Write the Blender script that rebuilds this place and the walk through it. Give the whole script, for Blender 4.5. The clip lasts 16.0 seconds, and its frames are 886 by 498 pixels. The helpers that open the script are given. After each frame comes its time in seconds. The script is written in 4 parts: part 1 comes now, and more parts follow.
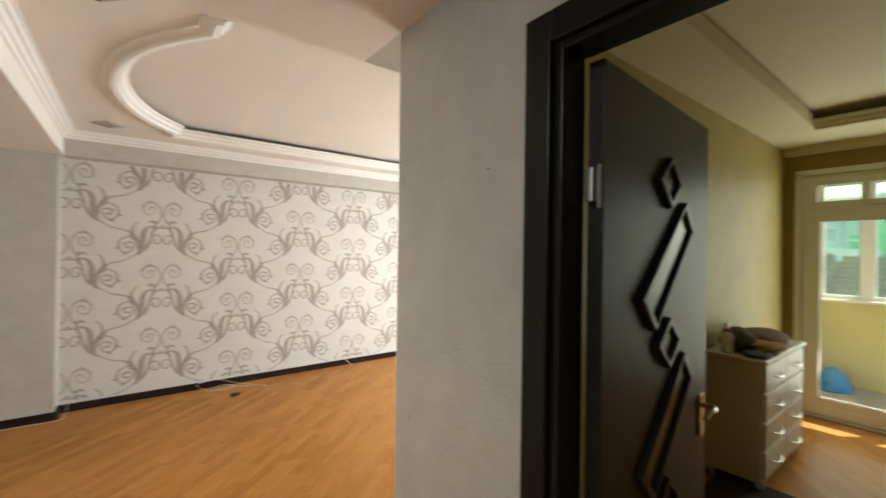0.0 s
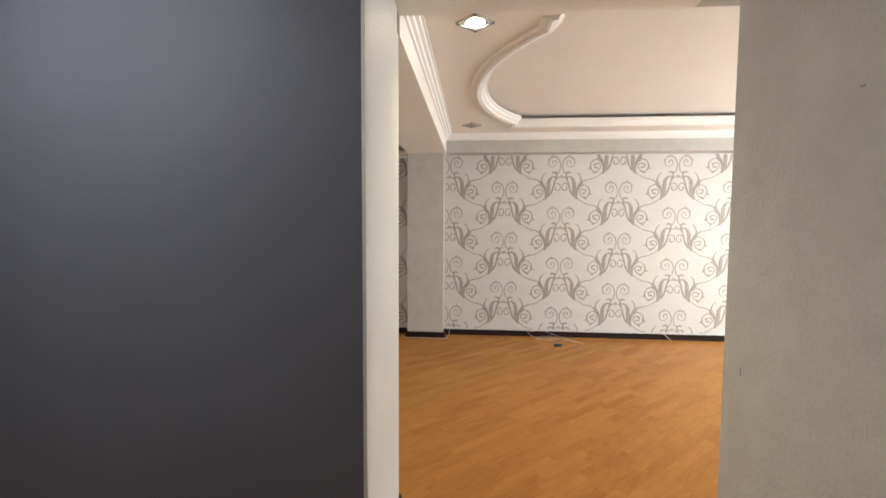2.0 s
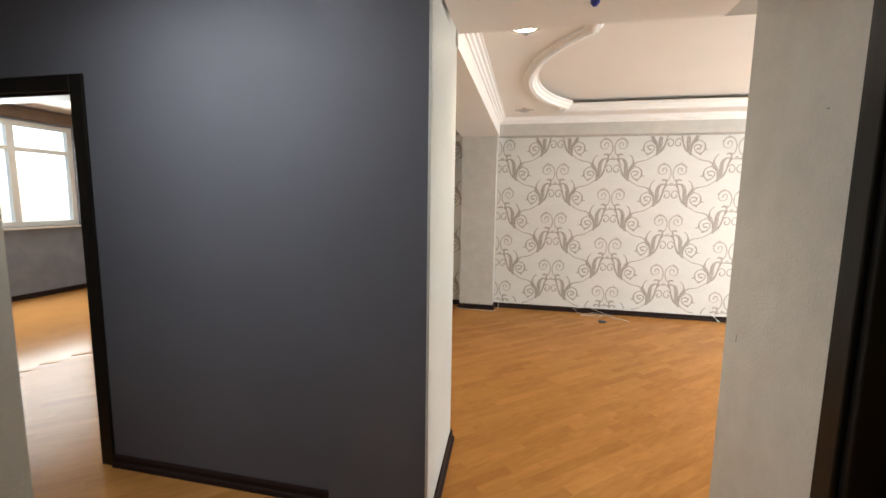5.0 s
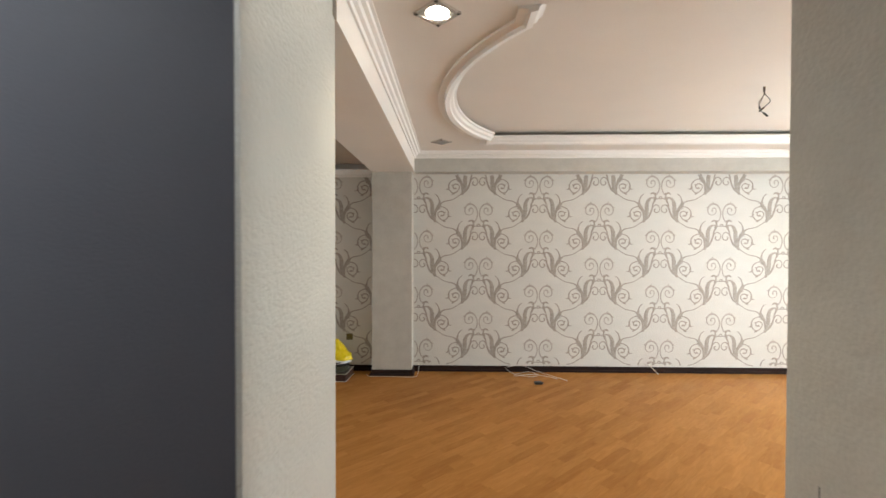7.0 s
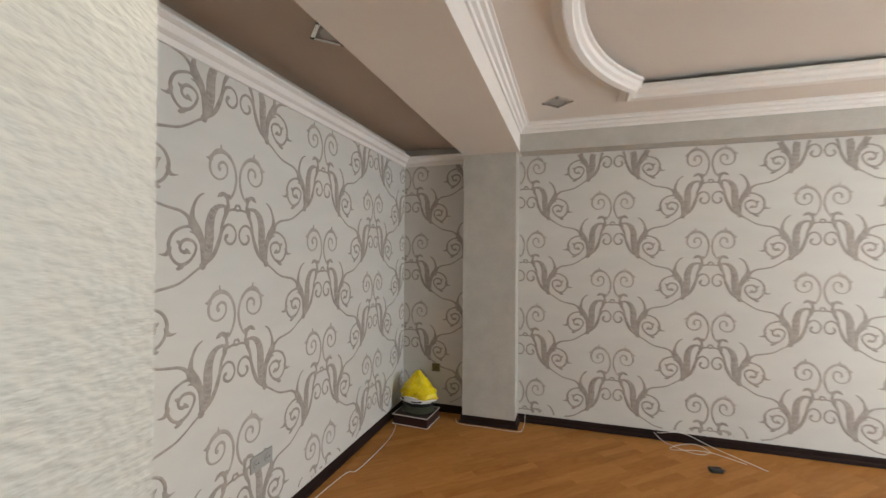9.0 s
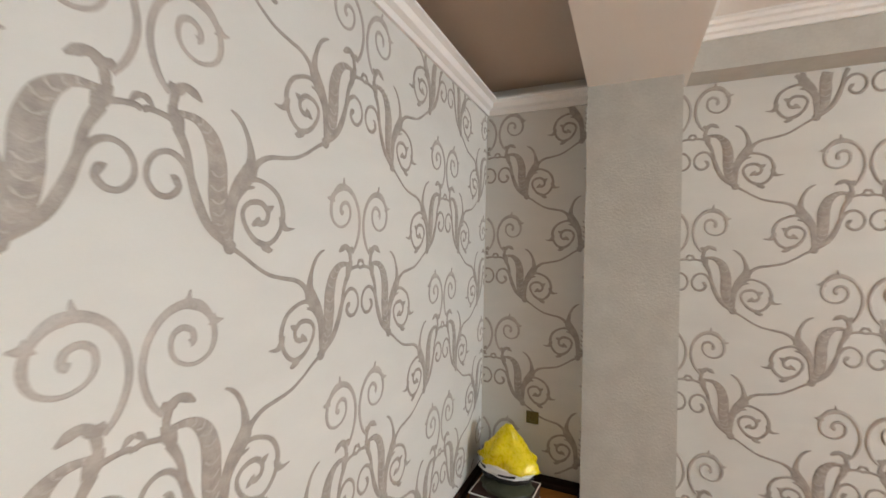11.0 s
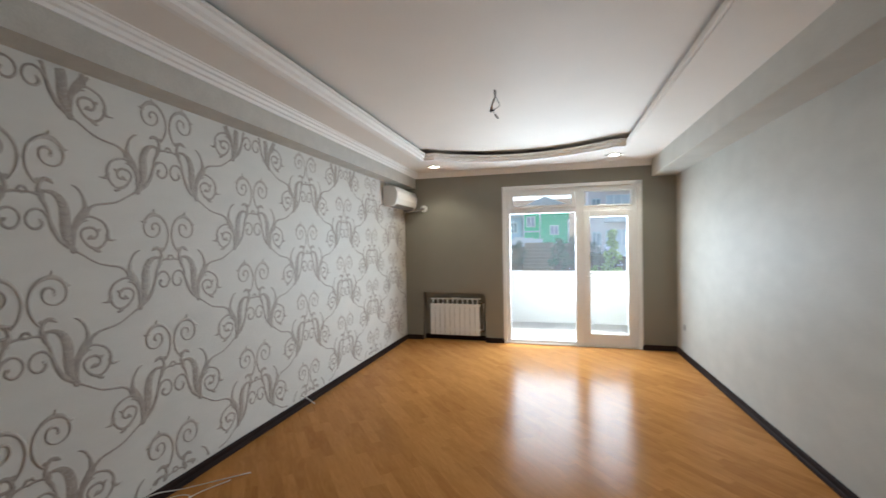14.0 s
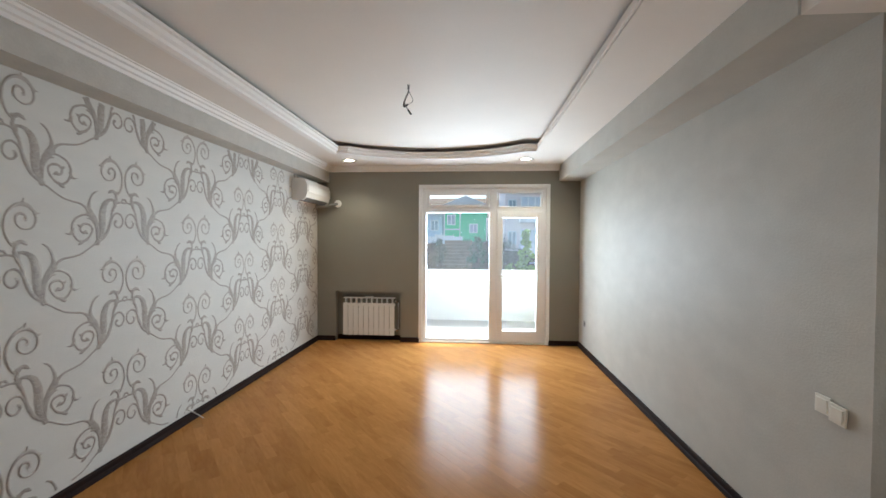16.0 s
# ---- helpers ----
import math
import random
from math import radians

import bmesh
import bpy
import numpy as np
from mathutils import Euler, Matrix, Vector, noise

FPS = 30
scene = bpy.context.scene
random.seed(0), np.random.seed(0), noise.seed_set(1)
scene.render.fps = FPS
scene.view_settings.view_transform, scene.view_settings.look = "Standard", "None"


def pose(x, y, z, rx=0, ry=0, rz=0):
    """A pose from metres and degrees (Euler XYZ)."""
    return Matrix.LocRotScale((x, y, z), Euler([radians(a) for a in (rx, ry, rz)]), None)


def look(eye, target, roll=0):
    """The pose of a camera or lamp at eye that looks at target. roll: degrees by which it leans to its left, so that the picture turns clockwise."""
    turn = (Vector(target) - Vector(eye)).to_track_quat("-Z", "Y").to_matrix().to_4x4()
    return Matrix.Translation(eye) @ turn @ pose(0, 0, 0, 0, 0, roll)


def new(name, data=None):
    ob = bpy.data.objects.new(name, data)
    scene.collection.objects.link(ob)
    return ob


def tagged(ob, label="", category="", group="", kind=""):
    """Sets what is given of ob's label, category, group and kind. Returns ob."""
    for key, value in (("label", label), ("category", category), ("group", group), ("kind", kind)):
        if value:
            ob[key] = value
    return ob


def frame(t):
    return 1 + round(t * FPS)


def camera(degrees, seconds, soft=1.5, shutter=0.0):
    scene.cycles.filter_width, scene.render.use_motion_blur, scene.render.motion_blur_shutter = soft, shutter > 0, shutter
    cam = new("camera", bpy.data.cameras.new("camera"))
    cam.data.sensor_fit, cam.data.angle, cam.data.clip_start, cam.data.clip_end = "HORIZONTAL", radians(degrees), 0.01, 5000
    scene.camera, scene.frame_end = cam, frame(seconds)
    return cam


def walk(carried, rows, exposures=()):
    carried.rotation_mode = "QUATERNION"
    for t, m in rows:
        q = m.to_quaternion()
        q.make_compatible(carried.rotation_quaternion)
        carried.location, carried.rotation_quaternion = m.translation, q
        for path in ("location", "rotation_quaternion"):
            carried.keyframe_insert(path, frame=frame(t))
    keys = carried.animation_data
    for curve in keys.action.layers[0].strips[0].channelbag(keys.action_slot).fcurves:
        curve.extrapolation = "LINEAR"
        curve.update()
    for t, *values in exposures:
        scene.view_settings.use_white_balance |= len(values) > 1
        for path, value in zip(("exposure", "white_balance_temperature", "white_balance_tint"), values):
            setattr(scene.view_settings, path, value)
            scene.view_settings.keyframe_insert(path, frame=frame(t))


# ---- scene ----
cam = camera(94.7, 16.0, shutter=0.4)
PATH = [
    (0, (-0.273, -0.068, 1.526), (0.946, 1.518, 1.532), 0.8),
    (0.5, (-0.297, -0.074, 1.518), (0.474, 1.772, 1.547), 0.3),
    (1, (-0.298, -0.116, 1.49), (-0.031, 1.866, 1.533), 0.6),
    (1.5, (-0.336, -0.176, 1.468), (-0.407, 1.822, 1.478), 0.7),
    (2, (-0.381, -0.284, 1.428), (-0.536, 1.706, 1.31), 0.3),
    (2.5, (-0.398, -0.366, 1.352), (-0.521, 1.609, 1.063), 0.4),
    (3, (-0.383, -0.429, 1.299), (-0.54, 1.512, 0.842), 0.4),
    (3.5, (-0.321, -0.571, 1.294), (-0.598, 1.332, 0.746), 0.3),
    (4, (-0.29, -0.706, 1.386), (-0.685, 1.183, 0.861), 0.4),
    (4.2, (-0.299, -0.732, 1.413), (-0.736, 1.162, 0.943), 0.5),
    (6.5, (-0.328, -0.116, 1.503), (-0.495, 1.877, 1.475), 0.0),
    (7, (-0.325, 0.193, 1.506), (-0.366, 2.193, 1.479), 0.1),
    (7.5, (-0.36, 0.491, 1.509), (-0.317, 2.49, 1.489), 0.4),
    (8, (-0.376, 0.757, 1.493), (-0.424, 2.757, 1.488), 0.2),
    (8.5, (-0.32, 1.078, 1.506), (-0.615, 3.056, 1.509), 0.2),
    (9, (-0.342, 1.37, 1.483), (-0.938, 3.287, 1.494), 0.4),
    (11.3, (-1.1, 2.655, 1.407), (-1.918, 4.48, 1.412), 1.2),
    (11.5, (-1.123, 2.774, 1.403), (-1.796, 4.657, 1.414), 0.9),
    (12, (-1.113, 2.974, 1.425), (-1.266, 4.968, 1.438), 0.1),
    (12.5, (-1.115, 3.044, 1.436), (-0.527, 4.956, 1.446), -0.6),
    (13, (-1.13, 3.014, 1.455), (0.209, 4.499, 1.432), -1.1),
    (13.5, (-1.155, 2.862, 1.455), (0.605, 3.812, 1.43), -1.2),
    (14, (-1.239, 2.776, 1.451), (0.691, 3.3, 1.43), -0.9),
    (14.5, (-1.334, 2.715, 1.456), (0.637, 3.051, 1.435), -0.4),
    (15, (-1.328, 2.707, 1.471), (0.653, 2.982, 1.44), -0.0),
    (15.5, (-1.266, 2.697, 1.477), (0.72, 2.928, 1.438), 0.2),
    (16, (-1.122, 2.708, 1.475), (0.873, 2.856, 1.434), 0.3),
]
walk(cam, [(t, look(eye, target, roll)) for t, eye, target, roll in PATH],
     [(0, 1.86, 7050, 5), (0.8, 1.95, 7030, 6), (1.5, 1.87, 7000, 8), (3.0, 2.25, 7000, 8), (4.0, 2.22, 7000, 8),
      (6.5, 1.84, 6980, 7), (7.0, 1.68, 6880, 6), (8.2, 1.3, 6680, 6), (9.2, 1.57, 6760, 7), (11.3, 2.0, 6850, 8),
      (12.0, 2.06, 6850, 8), (12.5, 1.82, 6600, 7), (13.0, 1.5, 6280, 5), (13.5, 0.83, 6130, 4), (14.0, 0.84, 6130, 4), (14.5, 0.88, 6130, 4), (16.0, 0.88, 6130, 4)])

# ---- world, sun, lamps ----
world = bpy.data.worlds.new("sky")
scene.world = world
world.use_nodes = True
wn = world.node_tree
sky = wn.nodes.new("ShaderNodeTexSky")
sky.sky_type, sky.sun_disc = "NISHITA", False
sky.sun_elevation, sky.sun_rotation = radians(58), radians(75)
wn.links.new(sky.outputs[0], wn.nodes["Background"].inputs[0])
wn.nodes["Background"].inputs[1].default_value = 0.15


def lamp(name, kind, m, energy, color, size=0.1, size_y=None, spot=None):
    d = bpy.data.lights.new(name, kind)
    d.energy, d.color = energy, color
    if kind == "AREA":
        d.size = size
        if size_y:
            d.shape, d.size_y = "RECTANGLE", size_y
    elif kind == "SUN":
        d.angle = size
    else:
        d.shadow_soft_size = size
    if spot:
        d.spot_size, d.spot_blend = radians(spot), 0.6
    ob = new(name, d)
    ob.matrix_world = m
    return ob


SUN_FROM = Vector((0.54, -0.34, 0.85))
lamp("sun", "SUN", look((30, -10, 30), Vector((30, -10, 30)) - SUN_FROM * 10), 3.4, (1.0, 0.95, 0.87), radians(0.5))
# sky light entering by the three window openings
lamp("sky_light_balcony_door", "AREA", look((5.0, 2.56, 1.25), (0, 3.5, 0.5)), 80, (0.79, 0.895, 1.0), 1.7, 1.25)
lamp("sky_light_yellow_room", "AREA", look((4.85, 0.15, 1.25), (0, 0.1, 1.0)), 5.8, (0.93, 1.0, 0.9), 1.5, 2.0)
lamp("hall_ceiling_light", "AREA", look((-1.74, 0.14, 2.535), (-1.74, 0.14, 0)), 10, (0.82, 0.9, 1.0), 0.4)
lamp("sky_light_west_room", "AREA", look((-7.15, 3.2, 1.6), (0, 2.2, 0.8)), 30, (0.9, 0.96, 1.0), 2.2, 1.5)

# ---- materials ----


def material(name, color, rough=0.6, metal=0.0, vary=0.06, scale=2.0, grain=60.0, bump=0.05, spec=0.5, rvary=0.08, random_tone=0.0, coat=0.0, coat_rough=0.12, stretch=(1, 1, 1)):
    m = bpy.data.materials.new(name)
    m.use_nodes = True
    nt = m.node_tree
    n, l = nt.nodes, nt.links
    p = n["Principled BSDF"]
    p.inputs["Metallic"].default_value = metal
    p.inputs["Specular IOR Level"].default_value = spec
    p.inputs["Coat Weight"].default_value = coat
    p.inputs["Coat Roughness"].default_value = coat_rough
    tc = n.new("ShaderNodeTexCoord")
    mp = n.new("ShaderNodeMapping")
    mp.inputs["Scale"].default_value = stretch
    l.new(tc.outputs["Object"], mp.inputs[0])
    big, small = n.new("ShaderNodeTexNoise"), n.new("ShaderNodeTexNoise")
    big.inputs["Scale"].default_value, small.inputs["Scale"].default_value = scale, grain
    big.inputs["Detail"].default_value, small.inputs["Detail"].default_value = 4, 3
    l.new(mp.outputs[0], big.inputs["Vector"])
    l.new(mp.outputs[0], small.inputs["Vector"])
    mix = n.new("ShaderNodeMath")
    mix.operation = "MULTIPLY_ADD"
    l.new(big.outputs[0], mix.inputs[0])
    mix.inputs[1].default_value = 0.65
    half = n.new("ShaderNodeMath")
    half.operation = "MULTIPLY"
    half.inputs[1].default_value = 0.35
    l.new(small.outputs[0], half.inputs[0])
    l.new(half.outputs[0], mix.inputs[2])
    tone = mix.outputs[0]
    if random_tone:
        info = n.new("ShaderNodeObjectInfo")
        geo = n.new("ShaderNodeNewGeometry")
        add = n.new("ShaderNodeMath")
        add.operation = "ADD"
        l.new(info.outputs["Random"], add.inputs[0])
        l.new(geo.outputs["Random Per Island"], add.inputs[1])
        fr = n.new("ShaderNodeMath")
        fr.operation = "FRACT"
        l.new(add.outputs[0], fr.inputs[0])
        mr = n.new("ShaderNodeMath")
        mr.operation = "MULTIPLY_ADD"
        l.new(fr.outputs[0], mr.inputs[0])
        mr.inputs[1].default_value = random_tone
        l.new(tone, mr.inputs[2])
        tone = mr.outputs[0]
    ramp = n.new("ShaderNodeMapRange")
    ramp.inputs["From Min"].default_value = 0.3
    ramp.inputs["From Max"].default_value = 0.7 + random_tone
    l.new(tone, ramp.inputs["Value"])
    cm = n.new("ShaderNodeMix")
    cm.data_type = "RGBA"
    lo = [c * (1 - vary) for c in color] + [1]
    hi = [min(1, c * (1 + vary)) for c in color] + [1]
    cm.inputs["A"].default_value, cm.inputs["B"].default_value = lo, hi
    l.new(ramp.outputs[0], cm.inputs["Factor"])
    l.new(cm.outputs["Result"], p.inputs["Base Color"])
    rr = n.new("ShaderNodeMapRange")
    rr.inputs["To Min"].default_value, rr.inputs["To Max"].default_value = max(0, rough - rvary), min(1, rough + rvary)
    l.new(small.outputs[0], rr.inputs["Value"])
    l.new(rr.outputs[0], p.inputs["Roughness"])
    if bump:
        b = n.new("ShaderNodeBump")
        b.inputs["Strength"].default_value = bump
        b.inputs["Distance"].default_value = 0.01
        l.new(small.outputs[0], b.inputs["Height"])
        l.new(b.outputs[0], p.inputs["Normal"])
    return m


def glow(name, color, strength):
    m = bpy.data.materials.new(name)
    m.use_nodes = True
    p = m.node_tree.nodes["Principled BSDF"]
    p.inputs["Base Color"].default_value = (*color, 1)
    p.inputs["Emission Color"].default_value = (*color, 1)
    p.inputs["Emission Strength"].default_value = strength
    return m


def glass_material(name, tint=(1, 1, 1), gloss=0.02, veil=0.007):
    m = bpy.data.materials.new(name)
    m.use_nodes = True
    nt = m.node_tree
    n, l = nt.nodes, nt.links
    out = n["Material Output"]
    tr, gl, mx, fr = n.new("ShaderNodeBsdfTransparent"), n.new("ShaderNodeBsdfGlossy"), n.new("ShaderNodeMixShader"), n.new("ShaderNodeFresnel")
    tr.inputs[0].default_value = (*tint, 1)
    gl.inputs["Roughness"].default_value = gloss
    fr.inputs[0].default_value = 1.35
    l.new(fr.outputs[0], mx.inputs[0])
    l.new(tr.outputs[0], mx.inputs[1])
    l.new(gl.outputs[0], mx.inputs[2])
    # Translucent share in the glass imitates the pale haze over the view outside.
    haze, veiled = n.new("ShaderNodeBsdfTranslucent"), n.new("ShaderNodeMixShader")
    haze.inputs[0].default_value = (0.9, 0.92, 0.95, 1)
    veiled.inputs[0].default_value = veil
    l.new(mx.outputs[0], veiled.inputs[1])
    l.new(haze.outputs[0], veiled.inputs[2])
    l.new(veiled.outputs[0], out.inputs[0])
    return m


def parquet_material():
    """Oak strips: a tone for each strip, long flames and fine pores along it, and a soft lacquer gloss."""
    m = bpy.data.materials.new("oak_parquet")
    m.use_nodes = True
    n, l = m.node_tree.nodes, m.node_tree.links
    p = n["Principled BSDF"]
    p.inputs["Specular IOR Level"].default_value = 0.03
    tc, info, geo = n.new("ShaderNodeTexCoord"), n.new("ShaderNodeObjectInfo"), n.new("ShaderNodeNewGeometry")

    def math_node(op, a, b):
        q = n.new("ShaderNodeMath")
        q.operation = op
        for socket, value in zip(q.inputs, (a, b)):
            if isinstance(value, (int, float)):
                socket.default_value = value
            else:
                l.new(value, socket)
        return q.outputs[0]

    own = math_node("FRACT", math_node("ADD", math_node("ADD", info.outputs["Random"], geo.outputs["Random Per Island"]), 0.0), 0.0)
    shift = n.new("ShaderNodeCombineXYZ")
    l.new(math_node("MULTIPLY", own, 37.0), shift.inputs[0])
    l.new(math_node("MULTIPLY", own, 71.0), shift.inputs[2])
    add = n.new("ShaderNodeVectorMath")
    l.new(tc.outputs["Object"], add.inputs[0])
    l.new(shift.outputs[0], add.inputs[1])

    def grain(scale, stretch, detail, warp=0.0):
        mp, t = n.new("ShaderNodeMapping"), n.new("ShaderNodeTexNoise")
        mp.inputs["Scale"].default_value = stretch
        l.new(add.outputs[0], mp.inputs[0])
        l.new(mp.outputs[0], t.inputs["Vector"])
        t.inputs["Scale"].default_value, t.inputs["Detail"].default_value, t.inputs["Distortion"].default_value = scale, detail, warp
        return t.outputs[0]

    flame, pores = grain(5.0, (1.0, 5.0, 1.0), 3, 1.2), grain(14.0, (1.0, 18.0, 1.0), 4)
    wear = n.new("ShaderNodeTexNoise")
    wear.inputs["Scale"].default_value = 1.1
    l.new(geo.outputs["Position"], wear.inputs["Vector"])
    tone = math_node("ADD", math_node("ADD", math_node("MULTIPLY", own, 0.24), math_node("MULTIPLY", flame, 0.52)), math_node("ADD", math_node("MULTIPLY", pores, 0.22), math_node("MULTIPLY", wear.outputs[0], 0.25)))
    ramp = n.new("ShaderNodeValToRGB")
    ramp.color_ramp.elements[0].position, ramp.color_ramp.elements[1].position = 0.33, 0.93
    ramp.color_ramp.elements[0].color, ramp.color_ramp.elements[1].color = (0.318, 0.132, 0.035, 1), (0.530, 0.248, 0.078, 1)
    l.new(tone, ramp.inputs[0])
    l.new(ramp.outputs[0], p.inputs["Base Color"])
    gloss = n.new("ShaderNodeMapRange")
    gloss.inputs["To Min"].default_value, gloss.inputs["To Max"].default_value = 0.17, 0.25
    l.new(wear.outputs[0], gloss.inputs["Value"])
    l.new(gloss.outputs[0], p.inputs["Roughness"])
    return m


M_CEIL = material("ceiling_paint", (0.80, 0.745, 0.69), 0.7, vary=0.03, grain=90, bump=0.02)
# The alcove ceiling has a darker, browner colour than M_CEIL.
M_BEIGE = material("beige_alcove_ceiling", (0.47, 0.39, 0.32), 0.7, vary=0.05, grain=90, bump=0.02)
M_WHITE = material("white_moulding", (0.86, 0.83, 0.80), 0.55, vary=0.03, bump=0.02)
M_PAPER = material("silver_wallpaper", (0.67, 0.65, 0.61), 0.56, spec=0.35, vary=0.05, scale=3, grain=220, bump=0.12, stretch=(1, 1, 3))
M_SCROLL = material("scroll_foil", (0.375, 0.330, 0.292), 0.50, metal=0.12, coat=0.10, coat_rough=0.32, spec=0.4, vary=0.25, scale=30, grain=260, bump=0.25)
M_GREY = material("grey_wallpaper", (0.49, 0.472, 0.430), 0.55, vary=0.075, scale=4.5, grain=70, bump=0.11, spec=0.12, stretch=(1, 1, 1.6))
M_COLUMN = material("grey_beige_paint", (0.51, 0.485, 0.44), 0.6, vary=0.09, scale=9, grain=85, bump=0.2)
M_OLIVE = material("olive_grey_paint", (0.25, 0.235, 0.195), 0.6, vary=0.05, grain=110, bump=0.05)
M_DARK = material("dark_grey_wallpaper", (0.118, 0.119, 0.138), 0.58, spec=0.08, vary=0.08, scale=1.5, grain=140, bump=0.1)
M_PILLAR = material("white_embossed_paper", (0.54, 0.535, 0.495), 0.42, vary=0.06, scale=2, grain=62, bump=0.45, stretch=(1, 1, 1.4))
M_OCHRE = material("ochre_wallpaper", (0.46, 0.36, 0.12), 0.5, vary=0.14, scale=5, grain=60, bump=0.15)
# Darker ochre than M_OCHRE, for the wall round the balcony door.
M_OCHREDARK = material("dark_ochre_wall", (0.30, 0.21, 0.06), 0.6, vary=0.08)
M_YCEIL = material("cream_ceiling", (0.74, 0.68, 0.48), 0.65, vary=0.03)
M_BASE = material("dark_wenge_baseboard", (0.026, 0.015, 0.013), 0.65, spec=0.06, vary=0.3, grain=40, stretch=(1, 1, 6))
M_WENGE = material("wenge_veneer", (0.010, 0.008, 0.0065), 0.34, spec=0.2, vary=0.35, scale=5, grain=50, stretch=(6, 6, 0.6), bump=0.06)
M_LEAF = material("wenge_door_veneer", (0.022, 0.019, 0.014), 0.42, spec=0.4, coat=0.10, coat_rough=0.3, vary=0.3, scale=5, grain=50, stretch=(6, 6, 0.6), bump=0.04)
M_PLANK = parquet_material()
M_FLOORB = material("parquet_underlay", (0.40, 0.19, 0.062), 0.16, vary=0.1, scale=4, spec=0.06, bump=0.0)
M_PVC = material("white_pvc", (0.86, 0.86, 0.85), 0.3, vary=0.02, bump=0.0)
M_GLASS = glass_material("window_glass")
M_CHROME = material("brushed_chrome", (0.72, 0.70, 0.67), 0.22, metal=1.0, vary=0.05)
M_ENAMEL = material("white_enamel", (0.82, 0.81, 0.78), 0.32, vary=0.02, bump=0.0)
M_DARKPL = material("dark_plastic", (0.02, 0.02, 0.02), 0.4, vary=0.1)
M_GREYPL = material("grey_plastic", (0.20, 0.19, 0.18), 0.4, vary=0.05)
M_IVORY = material("ivory_plastic", (0.72, 0.69, 0.62), 0.35, vary=0.02, bump=0.0)
M_CABLE = material("white_cable", (0.75, 0.72, 0.66), 0.5, vary=0.05)
M_YELLOW = material("yellow_plastic_film", (0.80, 0.62, 0.01), 0.28, vary=0.12, scale=8, bump=0.2)
M_BLACKF = material("black_plastic_film", (0.015, 0.015, 0.015), 0.3, vary=0.1)
M_WHITEF = material("white_plastic_film", (0.8, 0.8, 0.78), 0.35, vary=0.05)
M_GREENBAG = material("dark_green_bag", (0.05, 0.055, 0.035), 0.4, vary=0.3, scale=12, bump=0.3)
M_BOX = material("maroon_box_print", (0.035, 0.014, 0.013), 0.4, vary=0.2)
M_STONE = material("balcony_concrete", (0.46, 0.44, 0.42), 0.7, vary=0.06, scale=4)
M_RENDER = material("white_render", (0.86, 0.85, 0.83), 0.8, vary=0.04, scale=2)


def lamp_glass(strength):
    return glow("lamp_glass", (1.0, 0.93, 0.80), strength)


M_LAMPON = lamp_glass(14.0)
M_LAMPOFF = material("lamp_lens", (0.42, 0.40, 0.37), 0.25, vary=0.05)

# ---- mesh helpers ----


def mesh_of(name, bm, mat):
    bmesh.ops.recalc_face_normals(bm, faces=bm.faces[:])
    me = bpy.data.meshes.new(name)
    bm.to_mesh(me)
    bm.free()
    me.materials.append(mat)
    return me


def part(name, bm, mat, parent=None, label="", smooth=False):
    me = mesh_of(name, bm, mat)
    if smooth:
        for p in me.polygons:
            p.use_smooth = True
    ob = new(name, me)
    if parent:
        ob.parent = parent
    return tagged(ob, label)


def thing(name, label, category, at=(0, 0, 0), rz=0, group=""):
    ob = new(name)
    ob.empty_display_size = 0.05
    ob.matrix_basis = pose(*at, 0, 0, rz)
    return tagged(ob, label, category, group)


def structure(name, bm, mat, label=""):
    ob = part(name, bm, mat)
    return tagged(ob, label, "", "", "structure")


def box(bm, x0, y0, z0, x1, y1, z1, bevel=0.0, seg=2):
    made = bmesh.ops.create_cube(bm, size=1, matrix=Matrix.Translation(((x0 + x1) / 2, (y0 + y1) / 2, (z0 + z1) / 2)) @ Matrix.Diagonal((abs(x1 - x0), abs(y1 - y0), abs(z1 - z0), 1)))
    if bevel:
        es = list({e for v in made["verts"] for e in v.link_edges})
        bmesh.ops.bevel(bm, geom=es, offset=bevel, segments=seg, affect="EDGES", profile=0.5)
    return bm


def boxes(*rows, bevel=0.0):
    bm = bmesh.new()
    for r in rows:
        box(bm, *r, bevel=bevel)
    return bm


def tube(bm, pts, r, sides=8, close=True):
    pts = [Vector(p) for p in pts]
    rings = []
    for i, p in enumerate(pts):
        d = (pts[min(i + 1, len(pts) - 1)] - pts[max(i - 1, 0)]).normalized()
        a = d.cross(Vector((0, 0, 1)))
        a = a.normalized() if a.length > 1e-3 else Vector((1, 0, 0))
        b = d.cross(a)
        rr = r[i] if isinstance(r, (list, tuple)) else r
        rings.append([bm.verts.new(p + (a * math.cos(t) + b * math.sin(t)) * rr) for t in [2 * math.pi * k / sides for k in range(sides)]])
    for u, v in zip(rings, rings[1:]):
        for k in range(sides):
            bm.faces.new((u[k], u[(k + 1) % sides], v[(k + 1) % sides], v[k]))
    if close:
        bm.faces.new(rings[0])
        bm.faces.new(rings[-1][::-1])
    return bm


